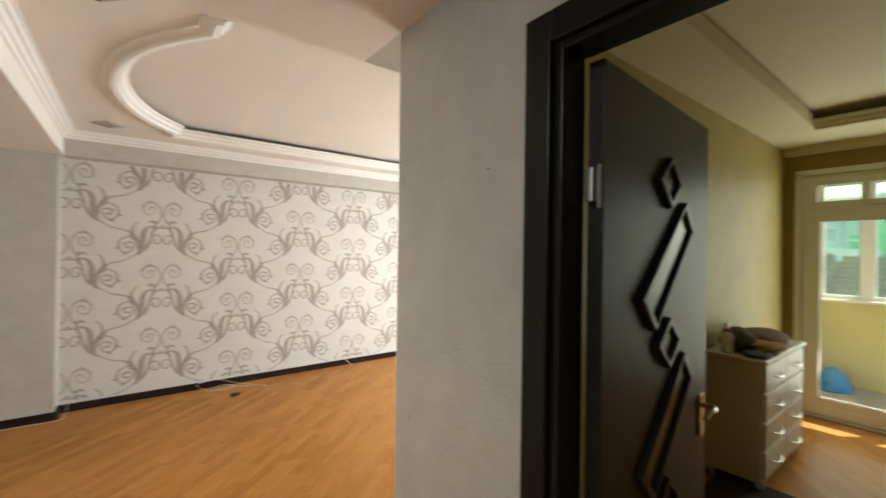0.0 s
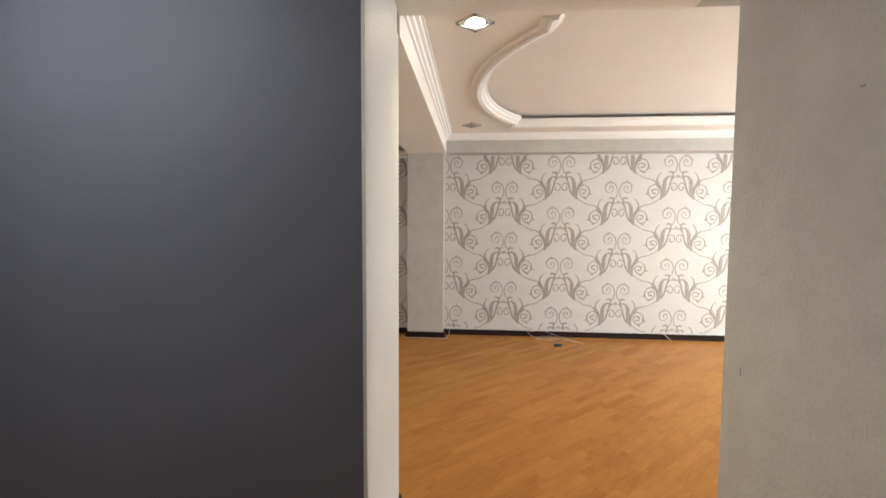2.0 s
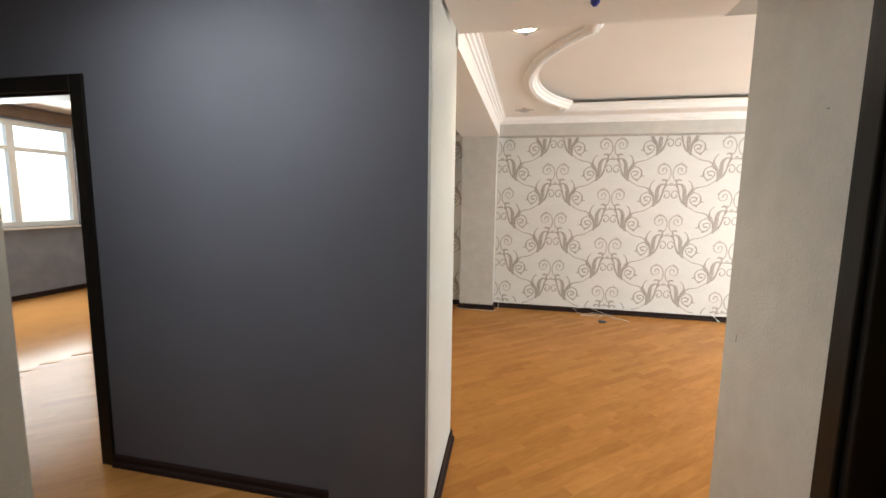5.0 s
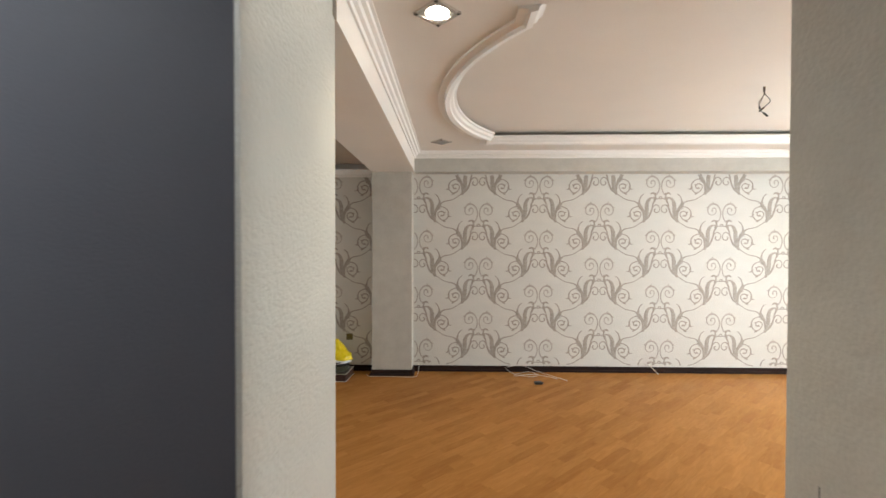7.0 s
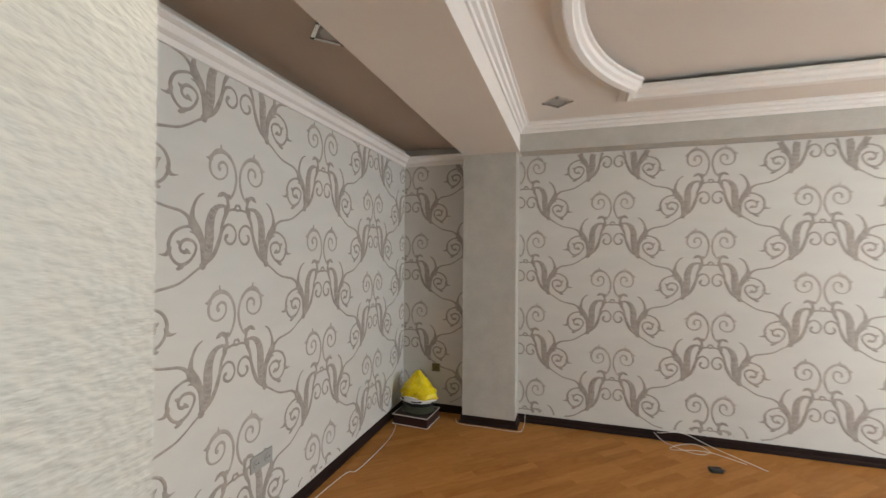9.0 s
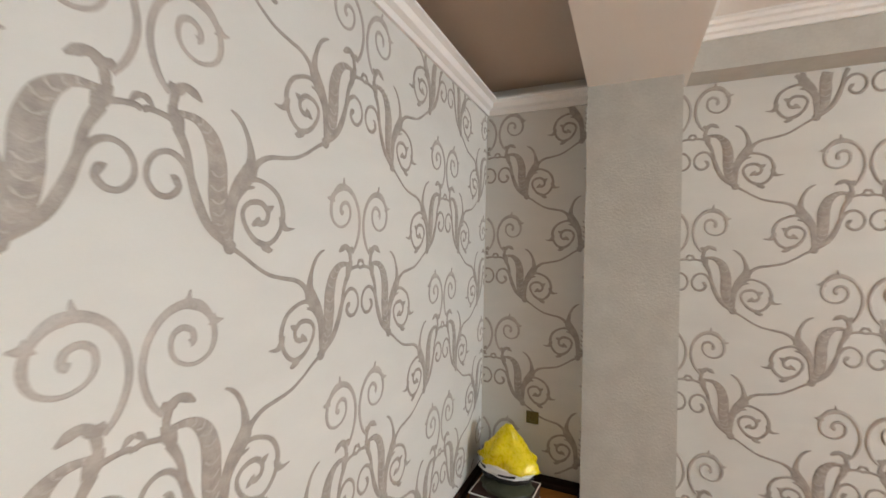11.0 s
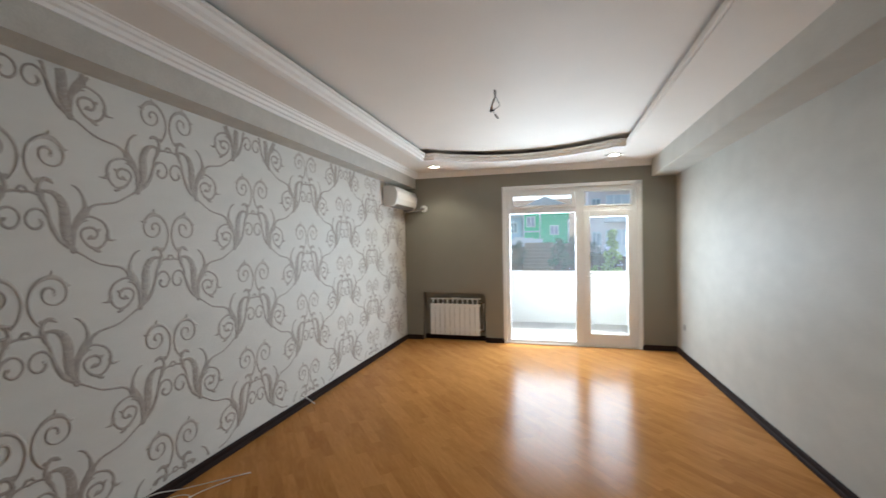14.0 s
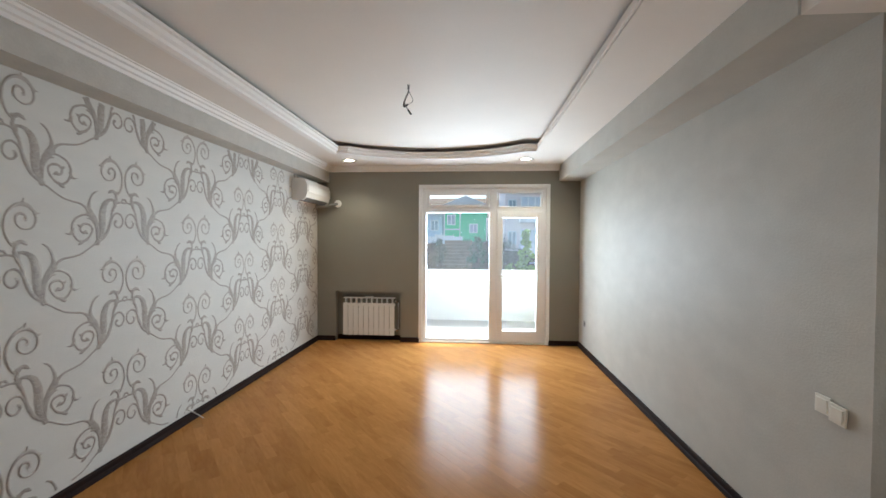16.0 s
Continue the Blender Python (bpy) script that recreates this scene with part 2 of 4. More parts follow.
def curve_pts(ctrl, n=8):
    """Catmull-Rom through the control points."""
    c = [Vector(p) for p in ctrl]
    c = [c[0] * 2 - c[1]] + c + [c[-1] * 2 - c[-2]]
    out = []
    for i in range(1, len(c) - 2):
        for k in range(n):
            t = k / n
            out.append(0.5 * ((2 * c[i]) + (c[i + 1] - c[i - 1]) * t + (2 * c[i - 1] - 5 * c[i] + 4 * c[i + 1] - c[i + 2]) * t * t + (3 * c[i] - c[i - 1] - 3 * c[i + 1] + c[i + 2]) * t ** 3))
    return out + [c[-2]]


def moulding(bm, path, profile, closed=False):
    """Sweeps a closed profile of (out to the left of the path, z) along a path in plan, with mitred corners."""
    p = [Vector((a, b, 0)) for a, b in path]
    n = len(p)
    rings = []
    for i in range(n):
        d0 = (p[i] - p[i - 1]).normalized() if (i or closed) else None
        d1 = (p[(i + 1) % n] - p[i]).normalized() if (i < n - 1 or closed) else None
        d0, d1 = d0 or d1, d1 or d0
        n0, n1 = Vector((-d0.y, d0.x, 0)), Vector((-d1.y, d1.x, 0))
        m = (n0 + n1)
        m = m.normalized() / max(0.3, math.sqrt((1 + n0.dot(n1)) / 2))
        rings.append([bm.verts.new(p[i] + m * o + Vector((0, 0, z))) for o, z in profile])
    k = len(profile)
    for i in range(n if closed else n - 1):
        u, v = rings[i], rings[(i + 1) % n]
        for j in range(k):
            bm.faces.new((u[j], u[(j + 1) % k], v[(j + 1) % k], v[j]))
    if not closed:
        bm.faces.new(rings[0])
        bm.faces.new(rings[-1][::-1])
    return bm


def slab_with_hole(outer, hole, z0, z1):
    bm = bmesh.new()
    es = []
    for ring in (outer, hole):
        vs = [bm.verts.new((a, b, z0)) for a, b in ring]
        es += [bm.edges.new((vs[i], vs[(i + 1) % len(vs)])) for i in range(len(vs))]
    bmesh.ops.triangle_fill(bm, use_beauty=True, edges=es)
    ext = bmesh.ops.extrude_face_region(bm, geom=bm.faces[:])
    bmesh.ops.translate(bm, vec=(0, 0, z1 - z0), verts=[v for v in ext["geom"] if isinstance(v, bmesh.types.BMVert)])
    return bm


# ---- plan, in metres ----
NORTH, EAST, WEST, SOUTH = 5.0, 4.74, -1.86, 1.215
RING, TOP, BEAM = 2.54, 2.64, 2.32
JAMB = 0.505      # east side of the opening between hall and living room
PIL_E, PIL_E2, PIL_S, PIL_N = -0.711, -0.752, 0.935, 1.685
COL_W, COL_E, COL_F = -1.230, -0.776, 4.82
BEAM_E = -0.745
HALL_S = -2.6

# ---- setting ----
structure("floor", boxes((-7.6, -3.2, -0.12, EAST + 0.3, NORTH + 0.15, -0.004)), M_FLOORB, "honey oak parquet floor with a soft gloss")
north = structure("wall_north", boxes((WEST - 0.2, NORTH, 0, EAST + 0.35, NORTH + 0.2, 2.75)), M_PAPER, "pale silver-white wallpaper with raised taupe scrolls")
west = structure("wall_west", boxes((WEST - 0.12, PIL_N, 0, WEST, NORTH, 2.75)), M_PAPER, "pale silver-white wallpaper with raised taupe scrolls")
structure("wall_pillar", boxes((WEST - 0.12, 1.031, 0, PIL_E2 - 0.006, PIL_N - 0.006, 2.6)), M_PILLAR, "masonry pier between hall and living room")
bm = bmesh.new()
plan = [(PIL_E - 0.012, PIL_S + 0.0005), (PIL_E, PIL_S), (PIL_E2, PIL_N), (WEST, PIL_N), (WEST, PIL_N - 0.004), (PIL_E2 - 0.004, PIL_N - 0.004)]
low = [bm.verts.new((a, c, 0)) for a, c in plan]
bm.faces.new(low)
up = bmesh.ops.extrude_face_region(bm, geom=bm.faces[:])
bmesh.ops.translate(bm, vec=(0, 0, BEAM), verts=[v for v in up["geom"] if isinstance(v, bmesh.types.BMVert)])
structure("pillar_facing", bm, M_PILLAR, "white embossed wallpaper on the pier")
structure("wall_hall_north", boxes((-2.51, 1.02, 0, -1.18, 1.03, 2.6), (-1.18, PIL_S, 0, PIL_E - 0.012, 1.03, 2.6), (-3.5, 1.02, 2.0, -2.5, 1.14, 2.6), (-4.2, 1.02, 0, -3.4, 1.14, 2.6), (-2.52, 1.03, 0, WEST - 0.12, 1.14, 2.6)), M_DARK, "dark blue-grey wallpaper of the hall")
structure("column", boxes((COL_W, COL_F, 0, COL_E, NORTH, BEAM)), M_COLUMN, "plain beige-grey square column at the wall")
structure("beam_column", boxes((COL_W, PIL_N, BEAM, BEAM_E, NORTH, 2.75)), M_CEIL, "beam from pier to column")
structure("beam_north", boxes((BEAM_E, COL_F, BEAM, EAST, NORTH, 2.75)), M_COLUMN, "grey boxed band above the wallpaper")
structure("wall_south", boxes((JAMB + 0.003, 1.10, 0, EAST, SOUTH, 2.75)), M_GREY, "mottled grey wallpapered wall")
structure("beam_south", boxes((JAMB, SOUTH, BEAM, EAST, 1.51, 2.75)), M_GREY, "grey papered beam along the wall")
structure("lintel", boxes((PIL_E, PIL_S, BEAM, JAMB, 1.50, 2.75)), M_CEIL, "painted lintel over the wide opening")
# east wall round the balcony door and the radiator niche
WY0, WY1, WZ = 1.65, 3.475, 2.258
NY0, NY1, NZ = 3.76, 4.725, 0.725
E2 = EAST + 0.34
structure("wall_east", boxes((EAST, SOUTH - 0.12, 0, E2, WY0, 2.75), (EAST, WY0, WZ, E2, WY1, 2.75), (EAST, WY1, 0, E2, NY0, 2.75), (EAST, NY0, NZ, E2, NY1, 2.75), (EAST + 0.115, NY0, 0, E2, NY1, NZ), (EAST, NY1, 0, E2, NORTH, 2.75)), M_OLIVE, "olive-grey painted wall with a niche")
# hall
DY0, DY1, DZ, HT = -0.29, 0.53, 2.01, 0.085
structure("wall_hall_east", boxes((JAMB, DY1 + 0.03, 0, JAMB + HT, 1.098, 2.6), (JAMB, 1.098, 0, JAMB + 0.003, SOUTH, BEAM), (JAMB, DY0 - 0.03, DZ + 0.03, JAMB + HT, DY1 + 0.03, 2.6), (JAMB, HALL_S, 0, JAMB + HT, DY0 - 0.03, 2.6)), M_COLUMN, "beige-grey wallpapered hall wall")
structure("wall_hall_west", boxes((-1.93, HALL_S, 0, -1.80, 0.22, 2.6)), M_GREY, "grey wallpapered hall wall")
structure("wall_hall_south", boxes((-1.93, HALL_S - 0.12, 0, JAMB + 0.12, HALL_S, 2.6)), M_GREY)
structure("wall_corridor_south", boxes((-4.2, 0.10, 0, -1.93, 0.22, 2.6)), M_GREY)
structure("wall_corridor_end", boxes((-4.2, 0.22, 0, -4.08, 1.02, 2.6)), M_GREY)
structure("ceiling_hall", boxes((-4.2, HALL_S - 0.12, 2.56, JAMB + 0.12, PIL_S, 2.68), (-4.2, PIL_S, 2.561, PIL_E - 0.002, 1.69, 2.68)), M_CEIL, "painted hall ceiling")
# room beyond the corridor
structure("wall_west_room", boxes((-7.5, 1.02, 0, -7.3, 2.3, 2.9), (-7.5, 2.3, 0, -7.3, 4.5, 1.02), (-7.5, 2.3, 2.5, -7.3, 4.5, 2.9), (-7.5, 4.5, 0, -7.3, 5.2, 2.9)), material("blue_grey_wallpaper", (0.22, 0.25, 0.32), 0.5, vary=0.2, scale=5), "blue-grey wallpaper below the window")
structure("wall_west_room_sides", boxes((-7.5, 5.1, 0, WEST - 0.12, 5.2, 2.9), (-7.3, 1.02, 0, -4.2, 1.14, 2.9)), M_GREY)
structure("ceiling_west_room", boxes((-7.5, 1.14, 2.7, WEST - 0.12, 5.2, 2.8)), M_CEIL)

structure("trim_west_room", boxes((-7.3, 1.16, 2.52, -7.24, 5.08, 2.68), bevel=0.006), material("brown_pelmet", (0.16, 0.10, 0.065), 0.5, vary=0.15), "brown pelmet over the window")

# ---- ceilings ----


def tray_outline(grow=0.0):
    """The raised field: long straight sides, a jog at each corner and an arc bulging out at both ends."""
    x0, x1, y0, y1 = 0.05 - grow, 3.70 + grow, 1.985 - grow, 4.36 + grow
    pts = [(x0, y0), (x1, y0), (x1, y0 + 0.14)]
    h, sag = (y1 - y0) / 2 - 0.14, 0.39
    r = (h * h + sag * sag) / (2 * sag)
    a = math.asin(h / r)
    arc = [(r * math.cos(t) - r + sag, r * math.sin(t)) for t in [-a + 2 * a * i / 24 for i in range(25)]]
    mid = (y0 + y1) / 2
    pts += [(x1 + u, mid + v) for u, v in arc[1:-1]]
    pts += [(x1, y1 - 0.14), (x1, y1), (x0, y1), (x0, y1 - 0.14)]
    pts += [(x0 - u, mid - v) for u, v in arc[1:-1]]
    return pts + [(x0, y0 + 0.14)]


structure("ceiling", slab_with_hole([(BEAM_E, 1.51), (EAST, 1.51), (EAST, COL_F), (BEAM_E, COL_F)], tray_outline(0.02), RING, RING + 0.02), M_CEIL, "pinkish white painted ceiling with a raised field")
structure("ceiling_top", boxes((BEAM_E, 1.48, TOP, EAST, COL_F, TOP + 0.1)), M_CEIL, "pinkish white raised ceiling field")
structure("ceiling_alcove", boxes((WEST, PIL_N, 2.44, COL_W, NORTH, 2.55)), M_BEIGE, "beige-brown alcove ceiling")
CROWN = [(0, 0), (0, -0.075), (0.012, -0.075), (0.016, -0.055), (0.034, -0.05), (0.04, -0.03), (0.06, -0.026), (0.064, -0.01), (0.08, -0.008), (0.08, 0)]


def lifted(profile, z):
    return [(o, z + q) for o, q in profile]


bm = bmesh.new()
moulding(bm, [(EAST - 0.001, 1.512), (EAST - 0.001, COL_F - 0.001), (BEAM_E + 0.001, COL_F - 0.001), (BEAM_E + 0.001, 1.52)], lifted(CROWN, RING + 0.002))
structure("cornice", bm, M_WHITE, "white stepped plaster cornice")
LIP = [(-0.085, -0.012), (-0.085, 0.0), (0.0, 0.002), (0.0, 0.055), (0.035, 0.06), (0.05, 0.05), (0.05, 0.035), (0.032, 0.03), (0.026, 0.008), (0.006, -0.004), (0.002, -0.022), (-0.03, -0.03), (-0.04, -0.014)]
bm = bmesh.new()
moulding(bm, tray_outline()[1:] + tray_outline()[:1], lifted(LIP, RING))
structure("tray_moulding", bm, M_WHITE, "white stepped moulding round the raised ceiling field")
structure("tray_fascia", boxes((0.03, 1.968, RING + 0.003, 3.72, 1.983, RING + 0.05), bevel=0.003), M_CEIL, "plain upright edge of the raised field")
bm = bmesh.new()
COVE = [(0, -0.01), (0, -0.085), (0.014, -0.085), (0.02, -0.06), (0.045, -0.05), (0.055, -0.02), (0.082, -0.012), (0.082, 0.0), (0.05, 0.004)]
moulding(bm, [(COL_W - 0.001, NORTH - 0.001), (WEST + 0.001, NORTH - 0.001), (WEST + 0.001, PIL_N + 0.001)], lifted(COVE, 2.37))
structure("alcove_cornice", bm, M_WHITE, "white stepped cornice of the alcove")

# ---- baseboards ----
SKIRT = [(0, 0), (0, 0.066), (0.006, 0.066), (0.012, 0.053), (0.012, 0.028), (0.02, 0.022), (0.024, 0.008), (0.024, 0)]


def baseboard(path, mat=M_BASE):
    bm = bmesh.new()
    moulding(bm, path, SKIRT)
    structure("baseboard", bm, mat, "dark wenge baseboard")


G = 0.0015
baseboard([(EAST - G, NY1), (EAST - G, NORTH - G), (COL_E + G, NORTH - G), (COL_E + G, COL_F - G), (COL_W - G, COL_F - G), (COL_W - G, NORTH - G), (WEST + G, NORTH - G), (WEST + G, PIL_N + G), (PIL_E2 + G, PIL_N + G)])
baseboard([(PIL_E2 + G, PIL_N + G), (PIL_E + G, PIL_S - G), (-1.18 - G, PIL_S - G), (-1.18 - G, 1.02 - G), (-2.50, 1.02 - G)])
baseboard([(JAMB - G, DY1 + 0.09), (JAMB - G, SOUTH + G), (EAST - G, SOUTH + G), (EAST - G, WY0 - 0.01)])
baseboard([(EAST - G, WY1 + 0.01), (EAST - G, NY0)])
baseboard([(EAST + 0.115 - G, NY0 + G), (EAST + 0.115 - G, NY1 - G)])
baseboard([(-1.80 + G, 0.22 + G), (-1.80 + G, HALL_S)][::-1])

# ---- wallpaper scrolls ----


def spiral(cx, cz, r0, r1, a0, turn, n=26):
    return [(cx + (r0 + (r1 - r0) * i / n) * math.cos(radians(a0 + turn * i / n)), cz + (r0 + (r1 - r0) * i / n) * math.sin(radians(a0 + turn * i / n))) for i in range(n + 1)]


def smooth2(ctrl, n=5):
    return [(p.x, p.y) for p in curve_pts([(a, b, 0) for a, b in ctrl], n)]


def fade(n, *ws):
    return [float(np.interp(i / max(1, n - 1) * (len(ws) - 1), range(len(ws)), ws)) for i in range(n)]


def scroll_motif():
    """Half of the ornament, in metres from the middle of its two small curls: leaf and stems, then the paler top curl."""
    dark, pale = [], []

    def add(to, pts, *ws):
        to.append((pts, [1.06 * w for w in fade(len(pts), *ws)]))

    def ribs(spine, count, *ws):
        """Short slanting ridges that break the face of a leaf."""
        n, wide = len(spine) - 1, fade(len(spine), *ws)
        for i in range(count):
            k = min(n - 1, int((i + 0.5) / count * n))
            (ax, az), (bx, bz) = spine[k], spine[k + 1]
            ln = math.hypot(bx - ax, bz - az) or 1
            tx, tz, h = (bx - ax) / ln, (bz - az) / ln, wide[k] * 0.40
            for side in (-1, 1):
                add(pale, [(ax, az), (ax - tz * side * h * 0.5 - tx * h * 0.25, az + tx * side * h * 0.5 - tz * h * 0.25), (ax - tz * side * h - tx * h * 0.7, az + tx * side * h - tz * h * 0.7)], 0.006, 0.009, 0.003)

    # small curl under the arch, on a stem from the foot of the leaf
    add(dark, smooth2([(0.186, -0.136), (0.140, -0.098), (0.112, -0.045), (0.095, 0.006), (0.076, 0.034), (0.051, 0.045), (0.025, 0.034), (0.011, 0.007), (0.013, -0.021), (0.032, -0.043), (0.056, -0.043), (0.072, -0.025), (0.066, -0.008), (0.058, -0.01)], 4), 0.020, 0.022, 0.014, 0.011, 0.011, 0.012, 0.014, 0.020)
    add(dark, smooth2([(0.066, 0.098), (0.088, 0.052), (0.103, -0.015), (0.126, -0.078)], 4), 0.022, 0.016, 0.012, 0.008)
    # leaf, arching from the knot down to the node
    leaf = smooth2([(0.070, 0.128), (0.110, 0.124), (0.142, 0.094), (0.158, 0.042), (0.160, -0.02), (0.165, -0.074), (0.180, -0.112), (0.193, -0.142)], 4)
    add(dark, leaf, 0.012, 0.020, 0.036, 0.044, 0.046, 0.042, 0.030, 0.014)
    ribs(leaf, 13, 0.012, 0.022, 0.038, 0.046, 0.047, 0.042, 0.030, 0.014)
    # horn with its broad base that runs down to the node
    add(dark, smooth2([(0.188, 0.172), (0.206, 0.163), (0.225, 0.143), (0.240, 0.110), (0.247, 0.072), (0.244, 0.042), (0.220, 0.006), (0.200, -0.03), (0.190, -0.085), (0.193, -0.142)], 4), 0.005, 0.010, 0.012, 0.014, 0.024, 0.042, 0.040, 0.030, 0.020, 0.012)
    # stem from the node of the next ornament
    add(dark, smooth2([(0.508, 0.176), (0.470, 0.152), (0.437, 0.129), (0.394, 0.106), (0.342, 0.094), (0.301, 0.086), (0.268, 0.066), (0.246, 0.034)], 4), 0.012, 0.009, 0.009, 0.010, 0.011, 0.012, 0.016, 0.024)
    # large scroll beside the leaf
    add(dark, smooth2([(0.196, -0.130), (0.198, -0.075), (0.206, -0.035), (0.226, -0.006), (0.258, 0.004)], 4), 0.010, 0.014, 0.014, 0.013, 0.006)
    add(dark, smooth2([(0.238, 0.020), (0.262, 0.024), (0.293, 0.018), (0.331, -0.005), (0.350, -0.045), (0.346, -0.088), (0.324, -0.122), (0.293, -0.136), (0.259, -0.122), (0.233, -0.090), (0.226, -0.058), (0.244, -0.036), (0.278, -0.032), (0.300, -0.052), (0.297, -0.076), (0.278, -0.084), (0.266, -0.072)], 4), 0.020, 0.012, 0.011, 0.013, 0.016, 0.013, 0.012, 0.015, 0.012, 0.012, 0.012, 0.014, 0.014, 0.012, 0.016, 0.020)
    add(dark, smooth2([(0.343, -0.060), (0.352, -0.084), (0.368, -0.093), (0.392, -0.090)], 4), 0.012, 0.022, 0.012, 0.003)
    add(dark, smooth2([(0.272, -0.126), (0.293, -0.140), (0.308, -0.150), (0.318, -0.148)], 4), 0.006, 0.024, 0.016, 0.004)
    add(dark, smooth2([(0.318, -0.036), (0.306, -0.044), (0.290, -0.046)], 3), 0.004, 0.018, 0.008)
    add(dark, smooth2([(0.252, -0.090), (0.262, -0.084), (0.272, -0.070)], 3), 0.004, 0.016, 0.008)
    # node, knot, caps and the bridge over the arch
    add(dark, spiral(0.193, -0.144, 0.009, 0.008, 0, 350, 10), 0.017, 0.017)
    add(dark, smooth2([(0.052, 0.140), (0.064, 0.116), (0.072, 0.092)], 3), 0.012, 0.034, 0.020)
    add(dark, smooth2([(0.118, 0.166), (0.102, 0.178), (0.082, 0.184), (0.064, 0.172), (0.046, 0.180)], 3), 0.006, 0.020, 0.018, 0.024, 0.014)
    add(dark, smooth2([(0.070, 0.176), (0.060, 0.155), (0.058, 0.130)], 3), 0.012, 0.018, 0.014)
    add(dark, smooth2([(0.062, 0.110), (0.034, 0.116), (0.012, 0.118), (0.0, 0.112)], 3), 0.014, 0.011, 0.012, 0.012)
    add(dark, smooth2([(0.020, 0.122), (0.010, 0.136), (0.0, 0.140)], 3), 0.006, 0.014, 0.010)
    # large paler curl standing on the knot
    add(pale, smooth2([(0.050, 0.160), (0.030, 0.188), (0.016, 0.225), (0.011, 0.268), (0.022, 0.318), (0.050, 0.358), (0.088, 0.376), (0.126, 0.368), (0.153, 0.336), (0.160, 0.295), (0.147, 0.262), (0.115, 0.247), (0.083, 0.256), (0.065, 0.281), (0.067, 0.314), (0.087, 0.328), (0.108, 0.318), (0.112, 0.298), (0.102, 0.292)], 4), 0.010, 0.013, 0.014, 0.014, 0.015, 0.018, 0.024, 0.014, 0.014, 0.010, 0.009, 0.009, 0.011, 0.014, 0.013, 0.014, 0.018)
    add(pale, smooth2([(0.092, 0.370), (0.099, 0.386), (0.102, 0.406)], 3), 0.026, 0.014, 0.003)
    add(pale, smooth2([(0.150, 0.338), (0.162, 0.332), (0.180, 0.334)], 3), 0.030, 0.018, 0.003)
    return dark, pale


def lay_scrolls(name, ribbons, sites, rect, place, mat, parent, lift):
    verts, faces = [], []
    u0, u1, w0, w1 = rect
    for su, sw in sites:
        for side in (-1, 1):
            for pts, ws in ribbons:
                base, ok = len(verts), []
                for i, (a, b) in enumerate(pts):
                    c, d = pts[max(i - 1, 0)], pts[min(i + 1, len(pts) - 1)]
                    dx, dz = d[0] - c[0], d[1] - c[1]
                    ln = math.hypot(dx, dz) or 1
                    nx, nz = -dz / ln, dx / ln
                    inside = True
                    for off, up in ((-0.5, 0.0006), (0, lift), (0.5, 0.0006)):
                        uu, zz = su + side * (a + nx * off * ws[i]), sw + b + nz * off * ws[i]
                        inside = inside and u0 < uu < u1 and w0 < zz < w1
                        verts.append(place(uu, zz, up + 0.0004))
                    ok.append(inside)
                for i in range(len(pts) - 1):
                    if ok[i] and ok[i + 1]:
                        q = base + 3 * i
                        faces += [(q, q + 1, q + 4, q + 3), (q + 1, q + 2, q + 5, q + 4)]
    me = bpy.data.meshes.new(name)
    me.from_pydata(verts, [], faces)
    me.materials.append(mat)
    for p in me.polygons:
        p.use_smooth = True
    ob = new(name, me)
    ob.parent = parent
    return tagged(ob, "raised metallic taupe scroll ornaments", "", "", "stuff")


HALF, RISE = 0.7045, 0.64
DARK_RIBBONS, PALE_RIBBONS = scroll_motif()
M_SCROLLP = material("pale_scroll_foil", (0.45, 0.402, 0.362), 0.50, metal=0.12, coat=0.10, coat_rough=0.32, spec=0.4, vary=0.2, scale=14, grain=160, bump=0.2)


def lattice(first, count, low):
    """Middles of the ornaments, in columns that step up and down by half a rise."""
    return [(first + HALF * k, low + RISE / 2 * (k % 2) + RISE * r) for k in range(count) for r in range(-1, 5)]


for wall, sites, rect, place in (
    (north, lattice(-0.006 - HALF, 9, -0.005), (COL_E + 0.004, EAST - 0.004, 0.08, 2.318), lambda u, z, h: (u, NORTH - h, z)),
    (north, lattice(-1.786, 2, -0.020), (WEST + 0.004, COL_W - 0.004, 0.08, 2.30), lambda u, z, h: (u, NORTH - h, z)),
    (west, lattice(3.645 - 4 * HALF, 7, -0.045), (PIL_N + 0.01, NORTH - 0.004, 0.08, 2.30), lambda u, z, h: (WEST + h, u, z)),
):
    lay_scrolls("scroll_ornament", DARK_RIBBONS, sites, rect, place, M_SCROLL, wall, 0.0036)
    lay_scrolls("scroll_ornament", PALE_RIBBONS, sites, rect, place, M_SCROLLP, wall, 0.0050)

# ---- balcony door and window ----


def frame_rect(bm, x0, x1, y0, y1, z0, z1, w, bevel=0.004):
    box(bm, x0, y0, z0, x1, y0 + w, z1, bevel)
    box(bm, x0, y1 - w, z0, x1, y1, z1, bevel)
    box(bm, x0, y0 + w, z0, x1, y1 - w, z0 + w, bevel)
    box(bm, x0, y0 + w, z1 - w, x1, y1 - w, z1, bevel)
    return bm


def pane(name, y0, y1, z0, z1, x, parent):
    ob = part(name, boxes((x - 0.004, y0, z0, x + 0.004, y1, z1)), M_GLASS, parent, "clear glass pane")
    ob.visible_shadow = False
    return ob


